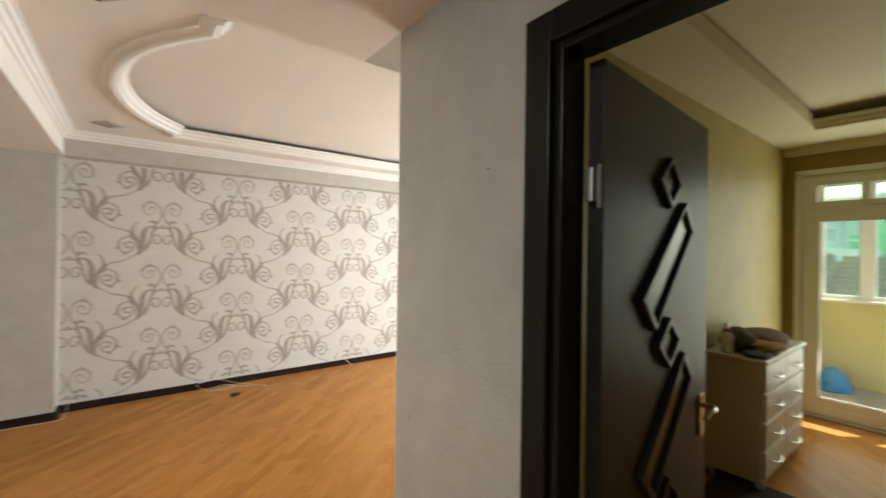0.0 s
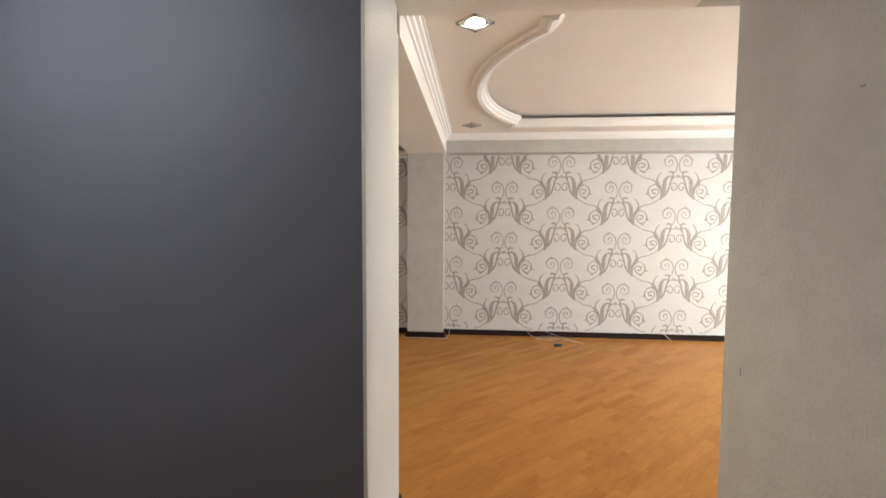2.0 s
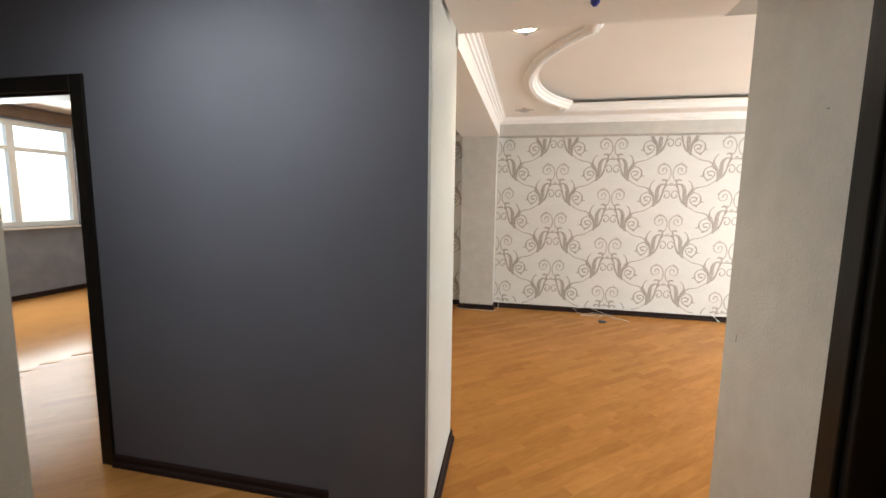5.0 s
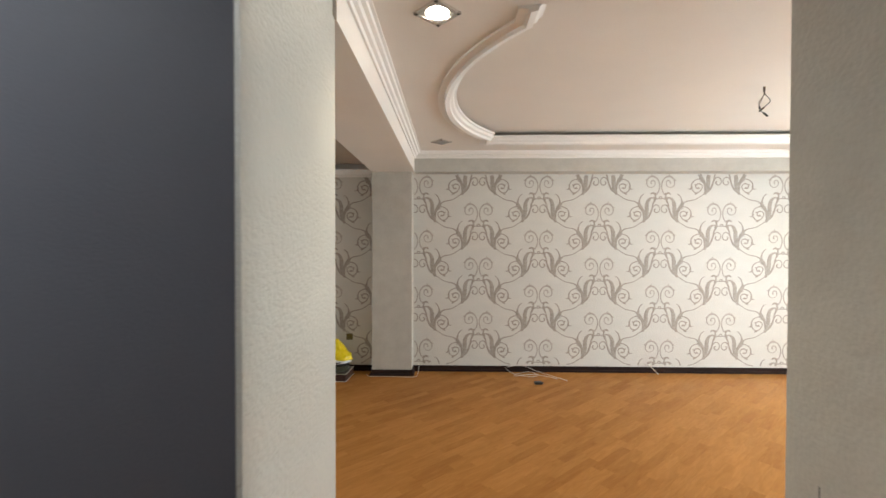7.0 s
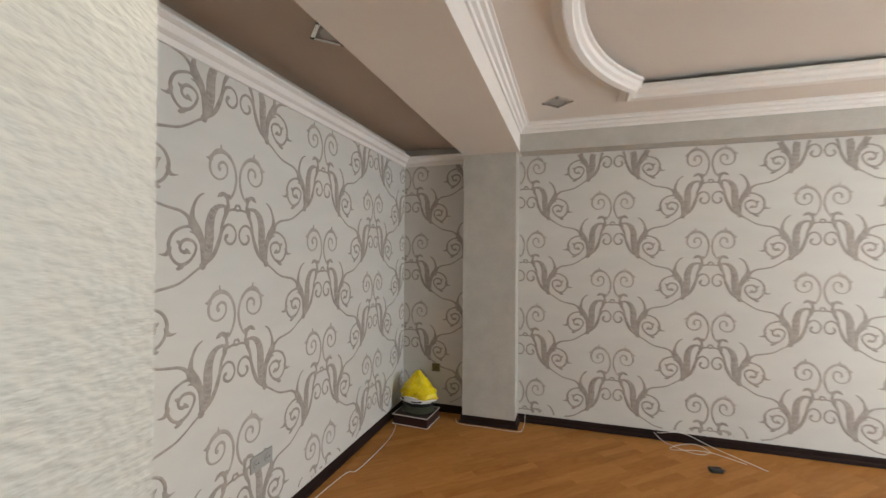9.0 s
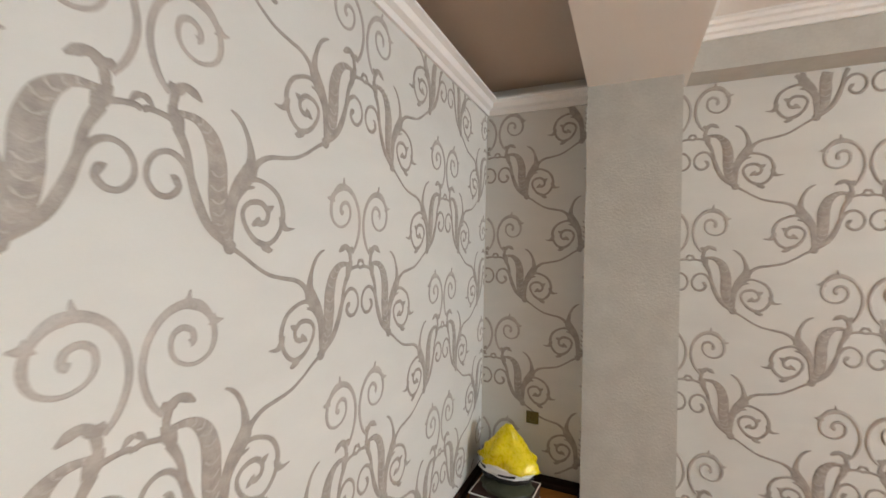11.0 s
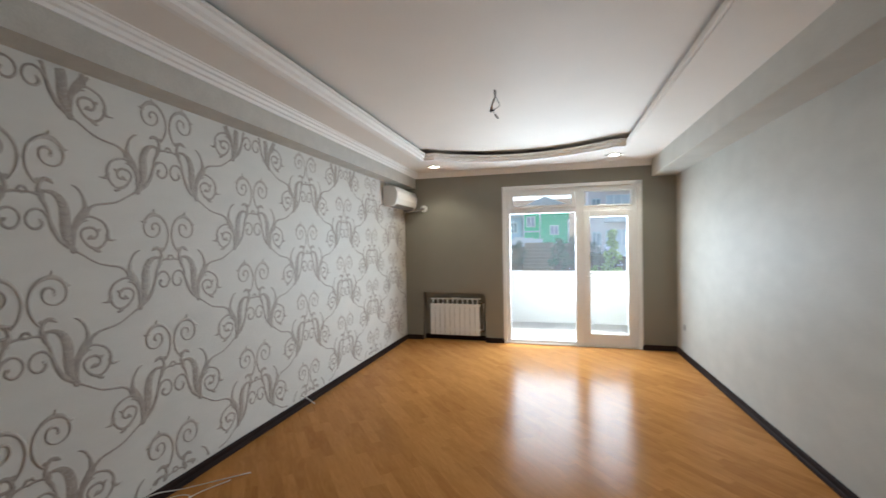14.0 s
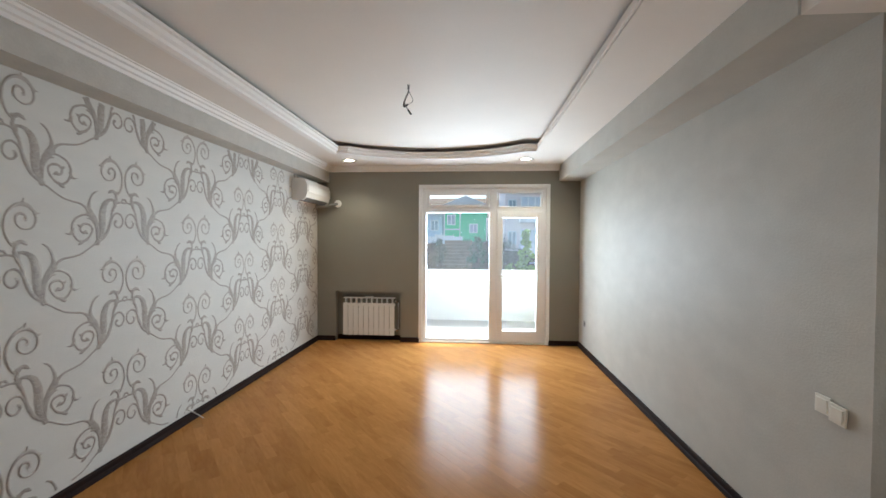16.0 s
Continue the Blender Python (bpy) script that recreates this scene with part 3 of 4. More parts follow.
def lever_handle(x, y, z, parent, side=-1, reach=0.11, mat=M_CHROME, along=1):
    """A lever on a long plate, on a face that looks along x."""
    h = part("handle", boxes((x, y - 0.014, z - 0.09, x + side * 0.01, y + 0.014, z + 0.06), bevel=0.003), mat, parent, "metal lever handle")
    bm = bmesh.new()
    tube(bm, [(x + side * 0.008, y, z), (x + side * 0.045, y, z), (x + side * 0.05, y + along * 0.02, z), (x + side * 0.05, y + along * reach, z)], 0.0085)
    part("lever", bm, mat, h, smooth=True)
    return h


def balcony_door(name, label, x, y0, y1, mid, ztop, trans, leaf_low, leaf_north=False):
    """A white framed window with a door leaf: casing, frame, mullion, transom panes, fixed pane and leaf."""
    w = new(name)
    tagged(w, label, "window", "", "structure")
    bm = bmesh.new()
    fx0, fx1 = x + 0.03, x + 0.10
    frame_rect(bm, fx0, fx1, y0 + 0.03, y1 - 0.03, 0.0, ztop - 0.03, 0.055)
    part("window_frame", bm, M_PVC, w)
    part("mullion", boxes((fx0, mid - 0.04, 0.05, fx1, mid + (0.04 if leaf_north else 0.075), ztop - 0.08), bevel=0.004), M_PVC, w)
    part("transom", boxes((fx0 + 0.002, y0 + 0.08, trans, fx1 - 0.002, mid - 0.04, trans + 0.08), (fx0 + 0.002, mid + 0.04, trans, fx1 - 0.002, y1 - 0.08, trans + 0.08), bevel=0.004), M_PVC, w)
    c = bmesh.new()
    box(c, x - 0.012, y0 - 0.02, 0, x + 0.34, y0 + 0.03, ztop, 0.004)
    box(c, x - 0.012, y1 - 0.03, 0, x + 0.34, y1 + 0.02, ztop, 0.004)
    box(c, x - 0.012, y0 - 0.02, ztop - 0.03, x + 0.34, y1 + 0.02, ztop + 0.02, 0.004)
    part("casing", c, M_PVC, w, "white plastic reveal")
    part("threshold", boxes((x - 0.005, y0 + 0.03, 0.0, x + 0.34, y1 - 0.03, 0.018), bevel=0.004), M_IVORY, w, "pale threshold")
    for a, b, rail in ((y0 + 0.09, mid - 0.045, 0.045 if leaf_north else 0.018), (mid + (0.045 if leaf_north else 0.08), y1 - 0.09, 0.045)):
        sash = part("transom_sash", frame_rect(bmesh.new(), fx0 - 0.012, fx1 - 0.02, a, b, trans + 0.07, ztop - 0.085, rail), M_PVC, w)
        pane("pane", a + rail - 0.005, b - rail + 0.005, trans + 0.065 + rail, ztop - 0.08 - rail, fx0 + 0.02, sash)
    l0, l1 = (mid + 0.03, y1 - 0.075) if leaf_north else (y0 + 0.075, mid - 0.03)
    s0, s1 = (y0 + 0.085, mid - 0.04) if leaf_north else (mid + 0.04, y1 - 0.085)
    lock, hang = (l0 + 0.042, l1 + 0.007) if leaf_north else (l1 - 0.042, l0 - 0.007)
    pane("pane", s0, s1, 0.055, trans + 0.002, fx0 + 0.03, w)
    leaf = part("door_leaf", frame_rect(bmesh.new(), fx0 - 0.02, fx1 - 0.01, l0, l1, 0.03, trans + 0.01, 0.085), M_PVC, w, "white glazed door leaf")
    part("bottom_rail", boxes((fx0 - 0.017, l0 + 0.086, 0.113, fx1 - 0.013, l1 - 0.086, 0.182), bevel=0.004), M_PVC, leaf)
    pane("pane", l0 + 0.08, l1 - 0.08, 0.11 + leaf_low, trans - 0.07, fx0 + 0.01, leaf)
    if leaf_low:
        part("lower_panel", boxes((fx0, l0 + 0.08, 0.11, fx0 + 0.03, l1 - 0.08, 0.11 + leaf_low)), M_PVC, leaf)
    lever_handle(fx0 - 0.02, lock, 0.98, leaf, -1, 0.12, M_ENAMEL, 1 if leaf_north else -1)
    for z in (0.35, 1.55):
        bm = bmesh.new()
        tube(bm, [(fx0 - 0.02, hang, z), (fx0 - 0.02, hang, z + 0.09)], 0.009)
        part("hinge", bm, M_PVC, leaf)
    return w


balcony_door("window_1", "white plastic balcony door with a fixed pane and transom lights", EAST, WY0, WY1, 2.405, WZ, 1.88, 0.0)

# ---- radiator in the niche ----
rad = thing("radiator", "white ten-section radiator standing in the wall niche", "radiator", (EAST + 0.062, 0, 0.03))
SEC = 10
RY0, RY1 = 3.85, 4.62
step = (RY1 - RY0) / SEC
bm = bmesh.new()
box(bm, -0.05, 0.003, 0.05, -0.035, step - 0.003, 0.525, 0.004)
box(bm, -0.035, step / 2 - 0.006, 0.06, 0.03, step / 2 + 0.006, 0.59, 0.002)
box(bm, -0.02, 0.0, 0.48, 0.03, step, 0.51, 0.004)
box(bm, -0.02, 0.0, 0.11, 0.03, step, 0.14, 0.004)
box(bm, -0.046, step / 2 - 0.005, 0.522, -0.036, step / 2 + 0.005, 0.592, 0.002)
box(bm, -0.045, 0.001, 0.59, 0.04, step - 0.001, 0.602, 0.002)
sec_mesh = mesh_of("section", bm, M_ENAMEL)
for i in range(SEC):
    o = new("section", sec_mesh)
    o.parent = rad
    o.location = (0, RY0 + i * step, 0)
bm = bmesh.new()
tube(bm, [(0.005, RY0, 0.545), (0.005, RY0 - 0.04, 0.545), (0.005, RY0 - 0.05, 0.50), (0.005, RY0 - 0.05, 0.14), (0.005, RY0, 0.125)], 0.01)
part("pipe", bm, M_ENAMEL, rad, smooth=True)
for z in (0.545, 0.125):
    bm = bmesh.new()
    tube(bm, [(0.005, RY0 - 0.035, z), (-0.045, RY0 - 0.035, z)], [0.018, 0.014], 10)
    part("valve", bm, M_CHROME, rad, "small metal valve")
part("bracket", boxes((-0.02, 4.18, 0.602, 0.06, 4.30, 0.612), bevel=0.003), M_ENAMEL, rad)

# ---- air conditioner ----
ac = thing("air_conditioner", "white wall-mounted split air conditioner under the band", "air conditioner", (3.905, NORTH, 1.985))
prof = [(0.0, 0.0), (-0.13, 0.0), (-0.175, 0.035), (-0.195, 0.10), (-0.195, 0.19), (-0.165, 0.262), (-0.12, 0.275), (0.0, 0.275)]


def extrude_x(bm, prof, x0, x1):
    a = [bm.verts.new((x0, p, q)) for p, q in prof]
    b = [bm.verts.new((x1, p, q)) for p, q in prof]
    n = len(prof)
    for i in range(n):
        bm.faces.new((a[i], a[(i + 1) % n], b[(i + 1) % n], b[i]))
    bm.faces.new(a)
    bm.faces.new(b[::-1])
    return bm


part("body", extrude_x(bmesh.new(), prof, 0.03, 0.80), M_ENAMEL, ac)
for x0 in (0.0, 0.801):
    part("end_cap", extrude_x(bmesh.new(), [(p * 1.01, q) for p, q in prof], x0, x0 + 0.029), M_ENAMEL, ac)
part("front_panel", extrude_x(bmesh.new(), [(-0.176, 0.05), (-0.2, 0.105), (-0.2, 0.19), (-0.172, 0.252), (-0.16, 0.25), (-0.19, 0.188), (-0.19, 0.108), (-0.166, 0.055)], 0.035, 0.795), M_ENAMEL, ac)
part("louvre", extrude_x(bmesh.new(), [(-0.06, -0.004), (-0.13, -0.006), (-0.176, 0.028), (-0.17, 0.034), (-0.128, 0.002), (-0.06, 0.004)], 0.06, 0.77), M_GREYPL, ac, "grey outlet louvre")
bm = bmesh.new()
tube(bm, curve_pts([(0.66, -0.06, -0.002), (0.69, -0.09, -0.03), (0.76, -0.22, -0.01), (0.833, -0.31, 0.02)], 6), 0.022)
part("pipe", bm, M_GREYPL, ac, "wrapped grey pipe", smooth=True)
bm = bmesh.new()
tube(bm, [(0.834, -0.31, 0.02), (0.815, -0.31, 0.02)], [0.055, 0.05], 16)
part("wall_flange", bm, M_ENAMEL, ac, "round white wall collar")

# ---- recessed lamps ----


def downlight(x, y, z, on, label):
    d = thing("recessed_lamp", label, "ceiling lamp", (x, y, z), 45, "square recessed ceiling lamps")
    bm = bmesh.new()
    s, w = 0.076, 0.018
    for a in range(4):
        m = Matrix.Rotation(a * math.pi / 2, 4, "Z")
        vs = bmesh.ops.create_cube(bm, size=1, matrix=m @ Matrix.Translation((s - w / 2, 0, -0.005)) @ Matrix.Diagonal((w, 2 * s, 0.01, 1)))
    part("bezel", bm, M_CHROME, d, "metal bezel")
    bm = bmesh.new()
    bmesh.ops.create_cone(bm, cap_ends=True, segments=20, radius1=0.048, radius2=0.056, depth=0.008, matrix=Matrix.Translation((0, 0, -0.004)))
    part("lens", bm, M_LAMPON if on else M_LAMPOFF, d, "glowing lamp" if on else "dark lens")
    part("backing", boxes((-s + w, -s + w, -0.004, s - w, s - w, -0.001)), M_GREYPL, d)
    if on:
        lamp("downlight", "SPOT", look((x, y, z - 0.02), (x, y, 0)), 13, (1.0, 0.88, 0.70), 0.035, spot=120)


downlight(-0.39, 2.03, RING, True, "lit square recessed lamp in the ceiling border")
downlight(-0.43, 4.34, RING, False, "unlit square recessed lamp in the ceiling border")
downlight(4.22, 4.36, RING, True, "lit square recessed lamp in the ceiling border")
downlight(4.22, 2.04, RING, True, "lit square recessed lamp in the ceiling border")
downlight(-1.35, 2.93, 2.44, False, "unlit square recessed lamp in the alcove ceiling")

# ---- bare wires for a missing ceiling lamp ----
wire = thing("ceiling_wires", "bare lamp wires with black taped ends hanging from the ceiling", "wires", (1.93, 3.2, TOP))
for i, (pts, tip) in enumerate((([(0, 0, 0), (0.005, 0.004, -0.05), (-0.02, 0.02, -0.10), (-0.01, 0.03, -0.135)], 0.03), ([(0, 0, 0), (0.0, -0.005, -0.05), (0.02, -0.03, -0.11), (0.0, 0.01, -0.15)], 0.03), ([(0, 0, 0), (-0.004, 0, -0.06), (-0.02, 0.025, -0.14), (0.0, 0.0, -0.19)], 0.035))):
    c = curve_pts(pts, 6)
    bm = bmesh.new()
    tube(bm, c, 0.0028, 6)
    wr = part("wire", bm, M_GREYPL, wire, smooth=True)
    bm = bmesh.new()
    d = (c[-1] - c[-3]).normalized()
    tube(bm, [c[-1] - d * 0.006, c[-1] + d * tip], 0.0065, 8)
    part("taped_end", bm, M_DARKPL, wr, "black tape")
part("hook", tube(bmesh.new(), [(0, 0, 0.0), (0, 0, -0.035)], 0.008, 8), M_GREYPL, wire)
blue = thing("taped_wire_end", "blue taped wire end hanging from the lintel", "wire", (-0.09, 1.21, BEAM))
bm = bmesh.new()
tube(bm, [(0, 0, 0), (0, 0, -0.012), (0, 0, -0.03), (0, 0, -0.042)], [0.008, 0.019, 0.019, 0.008], 12)
part("tape", bm, material("blue_tape", (0.02, 0.03, 0.30), 0.35), blue, smooth=True)

# ---- switches and sockets ----


def wall_plate(name, label, m, w, h, cells, mat, kind="rocker"):
    """A plate in the local xz plane that looks along -y."""
    o = thing(name, label, name.replace("_", " "))
    o.matrix_basis = m
    part("frame", boxes((-w / 2, -0.009, -h / 2, w / 2, 0, h / 2), bevel=0.003), mat, o)
    cw = w / cells
    for i in range(cells):
        x0 = -w / 2 + i * cw + 0.012
        if kind == "rocker":
            part("rocker", boxes((x0, -0.014, -h / 2 + 0.012, x0 + cw - 0.024, -0.008, h / 2 - 0.012), bevel=0.002), mat, o)
        else:
            bm = bmesh.new()
            bmesh.ops.create_cone(bm, cap_ends=True, segments=20, radius1=cw * 0.3, radius2=cw * 0.27, depth=0.004, matrix=Matrix.Translation((x0 + cw / 2 - 0.012, -0.0105, 0)) @ Matrix.Rotation(math.pi / 2, 4, "X"))
            s = part("socket", bm, mat, o)
            for dx in (-0.009, 0.009):
                part("hole", boxes((x0 + cw / 2 - 0.012 + dx - 0.0025, -0.0145, -0.0025, x0 + cw / 2 - 0.012 + dx + 0.0025, -0.012, 0.0025)), M_DARKPL, s)
    return o


wall_plate("light_switch", "ivory single light switch on the grey wall", pose(0.714, SOUTH, 0.787, 0, 0, 180), 0.078, 0.078, 1, M_IVORY)
wall_plate("light_switch", "ivory light switch standing slightly off the grey wall", pose(0.636, SOUTH + 0.006, 0.775, 0, 3, 180), 0.078, 0.078, 1, M_IVORY)
wall_plate("wall_socket", "dark socket low on the grey wall", pose(4.44, SOUTH, 0.375, 0, 0, 180), 0.075, 0.075, 1, M_GREYPL, "socket")
wall_plate("wall_socket", "grey double socket on the scroll wallpaper", pose(WEST, 3.11, 0.40, 0, 0, 90), 0.155, 0.08, 2, material("silver_plastic", (0.36, 0.35, 0.33), 0.35), "socket")
wall_plate("wall_socket", "bronze single socket in the alcove", pose(-1.53, NORTH, 0.40, 0, 0, 0), 0.075, 0.075, 1, material("bronze_plastic", (0.16, 0.13, 0.06), 0.3, metal=0.5), "socket")

# ---- bag and box in the alcove corner ----
crate = thing("box", "flat dark maroon box with pale edges on the floor", "box", (-1.62, 4.72, 0), -4)
part("carton", boxes((-0.16, -0.13, 0, 0.16, 0.15, 0.085), bevel=0.004), M_BOX, crate)
for z in (0.004, 0.083):
    bm = bmesh.new()
    rim = [(-0.162, -0.132), (0.162, -0.132), (0.162, 0.152), (-0.162, 0.152)]
    moulding(bm, rim, [(-0.002, z - 0.0025), (-0.002, z + 0.0025), (0.004, z + 0.0025), (0.004, z - 0.0025)], closed=True)
    part("edge_strip", bm, M_WHITEF, crate, "pale printed edge")


def crumpled(size, seed, squash, mat, name, parent, label="", rings=14, segs=22, rough=0.10):
    """A soft closed sack: rings of a dome, creased by noise."""
    bm = bmesh.new()
    rows = []
    for i in range(rings + 1):
        t = i / rings
        prof = squash(t)
        row = []
        for k in range(segs):
            a = 2 * math.pi * k / segs
            n = noise.noise(Vector((math.cos(a) * 1.7 + seed, math.sin(a) * 1.7, t * 2.6)))
            n2 = noise.noise(Vector((math.cos(a) * 5 + seed, math.sin(a) * 5, t * 7)))
            r = prof * (1 + rough * 2 * n + rough * n2)
            row.append(bm.verts.new((size[0] * r * math.cos(a), size[1] * r * math.sin(a), size[2] * (t + 0.05 * n2 * t))))
        rows.append(row)
    for u, v in zip(rows, rows[1:]):
        for k in range(segs):
            bm.faces.new((u[k], u[(k + 1) % segs], v[(k + 1) % segs], v[k]))
    bm.faces.new(rows[0])
    bm.faces.new(rows[-1][::-1])
    return part(name, bm, mat, parent, label, smooth=True)


sack = thing("carrier_bag", "dark green crumpled bag lying on the box", "bag", (-1.62, 4.74, 0.088))
crumpled((0.155, 0.12, 0.046), 3.1, lambda t: math.sqrt(max(0.02, 1 - (t * 0.97) ** 2.5)), M_GREENBAG, "film", sack)
ybag = thing("plastic_bag", "yellow plastic bag with black and white bands, standing crumpled", "bag", (-1.62, 4.78, 0.132))
crumpled((0.14, 0.10, 0.05), 5.0, lambda t: 1.0 + 0.06 * t, M_BLACKF, "black_band", ybag, "black band")
o = crumpled((0.152, 0.108, 0.045), 5.0, lambda t: 1.04 - 0.04 * t, M_WHITEF, "white_band", ybag, "white band")
o.location = (0, 0, 0.034)
o = crumpled((0.162, 0.112, 0.22), 7.3, lambda t: max(0.05, 1.0 - 0.93 * t ** 1.25), M_YELLOW, "film", ybag, "bright yellow film", rings=22, segs=30, rough=0.16)
o.location = (0, 0, 0.072)

# ---- scuffs on the papered walls ----
marks = bmesh.new()
for x0, y0, z0, x1, y1, z1 in ((PIL_E2 - 0.0, 1.28, 1.71, PIL_E2 + 0.018, 1.30, 1.713), (JAMB - 0.0008, 0.74, 1.75, JAMB, 0.752, 1.754), (JAMB - 0.0008, 1.12, 0.93, JAMB, 1.124, 0.96), (JAMB - 0.0008, 0.80, 1.30, JAMB, 0.803, 1.303)):
    box(marks, x0, y0, z0, x1, y1, z1)
structure("wall_scuffs", marks, M_GREYPL, "small dark scuffs and nail holes")

# ---- cables and adapter on the floor ----


def cable(label, ctrl, r=0.0022, mat=M_CABLE):
    c = thing("cable", label, "cable")
    bm = bmesh.new()
    tube(bm, curve_pts(ctrl, 7), r, 6)
    part("sheath", bm, mat, c, smooth=True)


cable("white cable coiled loosely by the baseboard", [(0.30, 4.965, 0.06), (0.38, 4.93, 0.004), (0.55, 4.80, 0.004), (0.66, 4.86, 0.004), (0.58, 4.93, 0.02), (0.44, 4.90, 0.004), (0.40, 4.82, 0.004), (0.62, 4.80, 0.03), (0.85, 4.74, 0.004)])
cable("white cable end lying on the parquet", [(0.32, 4.94, 0.07), (0.5, 4.95, 0.085), (0.68, 4.90, 0.03), (0.95, 4.68, 0.004)], 0.0025)
cable("white cable along the alcove baseboard", [(-1.825, 2.2, 0.004), (-1.80, 3.2, 0.004), (-1.76, 3.75, 0.004), (-1.70, 3.85, 0.004), (-1.69, 4.3, 0.004), (-1.74, 4.55, 0.004), (-1.79, 4.62, 0.02), (-1.80, 4.82, 0.05)])
cable("white cable round the foot of the column", [(-1.30, 4.86, 0.004), (-1.24, 4.77, 0.004), (-1.0, 4.765, 0.004), (-0.76, 4.76, 0.004), (-0.705, 4.80, 0.02), (-0.70, 4.92, 0.085), (-0.72, 4.965, 0.09)])
cable("white wire sticking out over the baseboard", [(1.98, 4.99, 0.10), (2.0, 4.95, 0.07), (2.06, 4.92, 0.005)], 0.004)
adapter = thing("power_adapter", "small black power adapter lying on the parquet", "adapter", (0.61, 4.57, 0), 8)
part("case", boxes((-0.04, -0.025, 0, 0.04, 0.025, 0.028), bevel=0.006), M_DARKPL, adapter)
part("cord_guard", tube(bmesh.new(), [(0.04, 0, 0.014), (0.06, 0.004, 0.01)], [0.006, 0.004], 8), M_DARKPL, adapter)

# ---- wenge door to the yellow room ----
door = new("door_1")
tagged(door, "dark wenge door with slanted glass inlays, standing open", "door", "", "structure")


def casing_part(rows, name="casing"):
    return part(name, boxes(*rows, bevel=0.005), M_WENGE, door)


CW = 0.075
for y0, y1 in ((DY1, DY1 + CW), (DY0 - CW, DY0)):
    casing_part([(JAMB - 0.016, y0, 0, JAMB + 0.001, y1, DZ + CW)])
casing_part([(JAMB - 0.016, DY0, DZ, JAMB + 0.001, DY1, DZ + CW)])
casing_part([(JAMB + 0.001, DY1 - 0.025, 0, JAMB + HT + 0.006, DY1 + 0.028, DZ + 0.028)], "jamb")
casing_part([(JAMB + 0.001, DY0 - 0.028, 0, JAMB + HT + 0.006, DY0 + 0.025, DZ + 0.028)], "jamb")
casing_part([(JAMB + 0.001, DY0 + 0.025, DZ - 0.02, JAMB + HT + 0.006, DY1 - 0.025, DZ + 0.028)], "head_jamb")
leaf = part("door_leaf", boxes((0, -0.02, 0.008, 0.80, 0.02, 1.985), bevel=0.003), M_LEAF, door, "dark wenge leaf with a satin sheen")
leaf.matrix_basis = pose(JAMB + 0.101, 0.483, 0, 0, 0, 4.6)
M_MIRROR = material("dark_inlay_glass", (0.11, 0.11, 0.10), 0.2, metal=0.8, vary=0.05, bump=0)


def inlay(cx, cz, shape, mat, label=""):
    """A four-sided inlay inside a proud wenge bead; shape gives the corners about its middle."""
    bm = bmesh.new()
    rings = []
    ex, ez = max(abs(p) for p, q in shape), max(abs(q) for p, q in shape)
    for inset, y in ((0.0, -0.02), (0.004, -0.036), (0.020, -0.036), (0.026, -0.021)):
        rings.append([bm.verts.new((cx + p * (1 - inset / ex), y, cz + q * (1 - inset / ez))) for p, q in shape])
    for u, v in zip(rings, rings[1:]):
        for k in range(4):
            bm.faces.new((u[k], u[(k + 1) % 4], v[(k + 1) % 4], v[k]))
    bead = part("inlay_bead", bm, M_BEAD, leaf, "darker raised bead")
    bm = bmesh.new()
    bm.faces.new([bm.verts.new((cx + p * (1 - 0.024 / ex), -0.0245, cz + q * (1 - 0.024 / ez))) for p, q in shape])
    part("inlay_glass", bm, mat, bead, label)


M_BEAD = material("black_bead", (0.010, 0.008, 0.007), 0.3, vary=0.2)
for z in (1.737, 1.259, 0.781, 0.303):
    inlay(0.403, z, [(0, 0.078), (0.09, 0), (0, -0.078), (-0.09, 0)], M_BEAD)
for z in (1.50, 1.022, 0.544):
    inlay(0.407, z, [(0.127, 0.19), (0.20, 0.11), (-0.121, -0.195), (-0.207, -0.10)], M_MIRROR, "mirror glass inlay")
for s in (-1, 1):
    rose = part("handle", boxes((0.72, s * 0.02, 0.88, 0.76, s * 0.028, 1.03), bevel=0.003), M_CHROME, leaf, "metal lever handle")
    bm = bmesh.new()
    tube(bm, [(0.74, s * 0.026, 0.99), (0.74, s * 0.065, 0.99), (0.725, s * 0.07, 0.99), (0.62, s * 0.07, 0.985)], 0.009)
    part("lever", bm, M_CHROME, rose, smooth=True)
for z in (0.3, 1.68):
    h = part("hinge", boxes((-0.033, -0.010, z - 0.036, 0.0, 0.010, z + 0.045), bevel=0.003), M_CHROME, leaf, "metal hinge")
    bm = bmesh.new()
    tube(bm, [(-0.018, -0.02, z - 0.05), (-0.018, -0.02, z + 0.05)], 0.007)
    part("pin", bm, M_GREYPL, h)

# wenge frame of the doorway to the west room
door2 = new("door_2")
tagged(door2, "dark wenge frame of a doorway without a leaf", "door frame", "", "structure")
for x0, x1 in ((-2.58, -2.50), (-3.48, -3.40)):
    part("casing", boxes((x0, 1.004, 0, x1, 1.021, 2.07), bevel=0.005), M_WENGE, door2)
    part("jamb", boxes((x0 if x0 > -3 else x1 - 0.0, 1.022, 0, (x0 + 0.03) if x0 > -3 else x1 + 0.03, 1.14, 2.0), bevel=0.004), M_WENGE, door2)
part("casing", boxes((-3.40, 1.004, 1.99, -2.58, 1.021, 2.07), bevel=0.005), M_WENGE, door2)
part("head_jamb", boxes((-3.40, 1.022, 1.975, -2.55, 1.14, 2.0), bevel=0.004), M_WENGE, door2)
win3 = new("window_3")
tagged(win3, "white framed window of the west room, bright with daylight", "window", "", "structure")
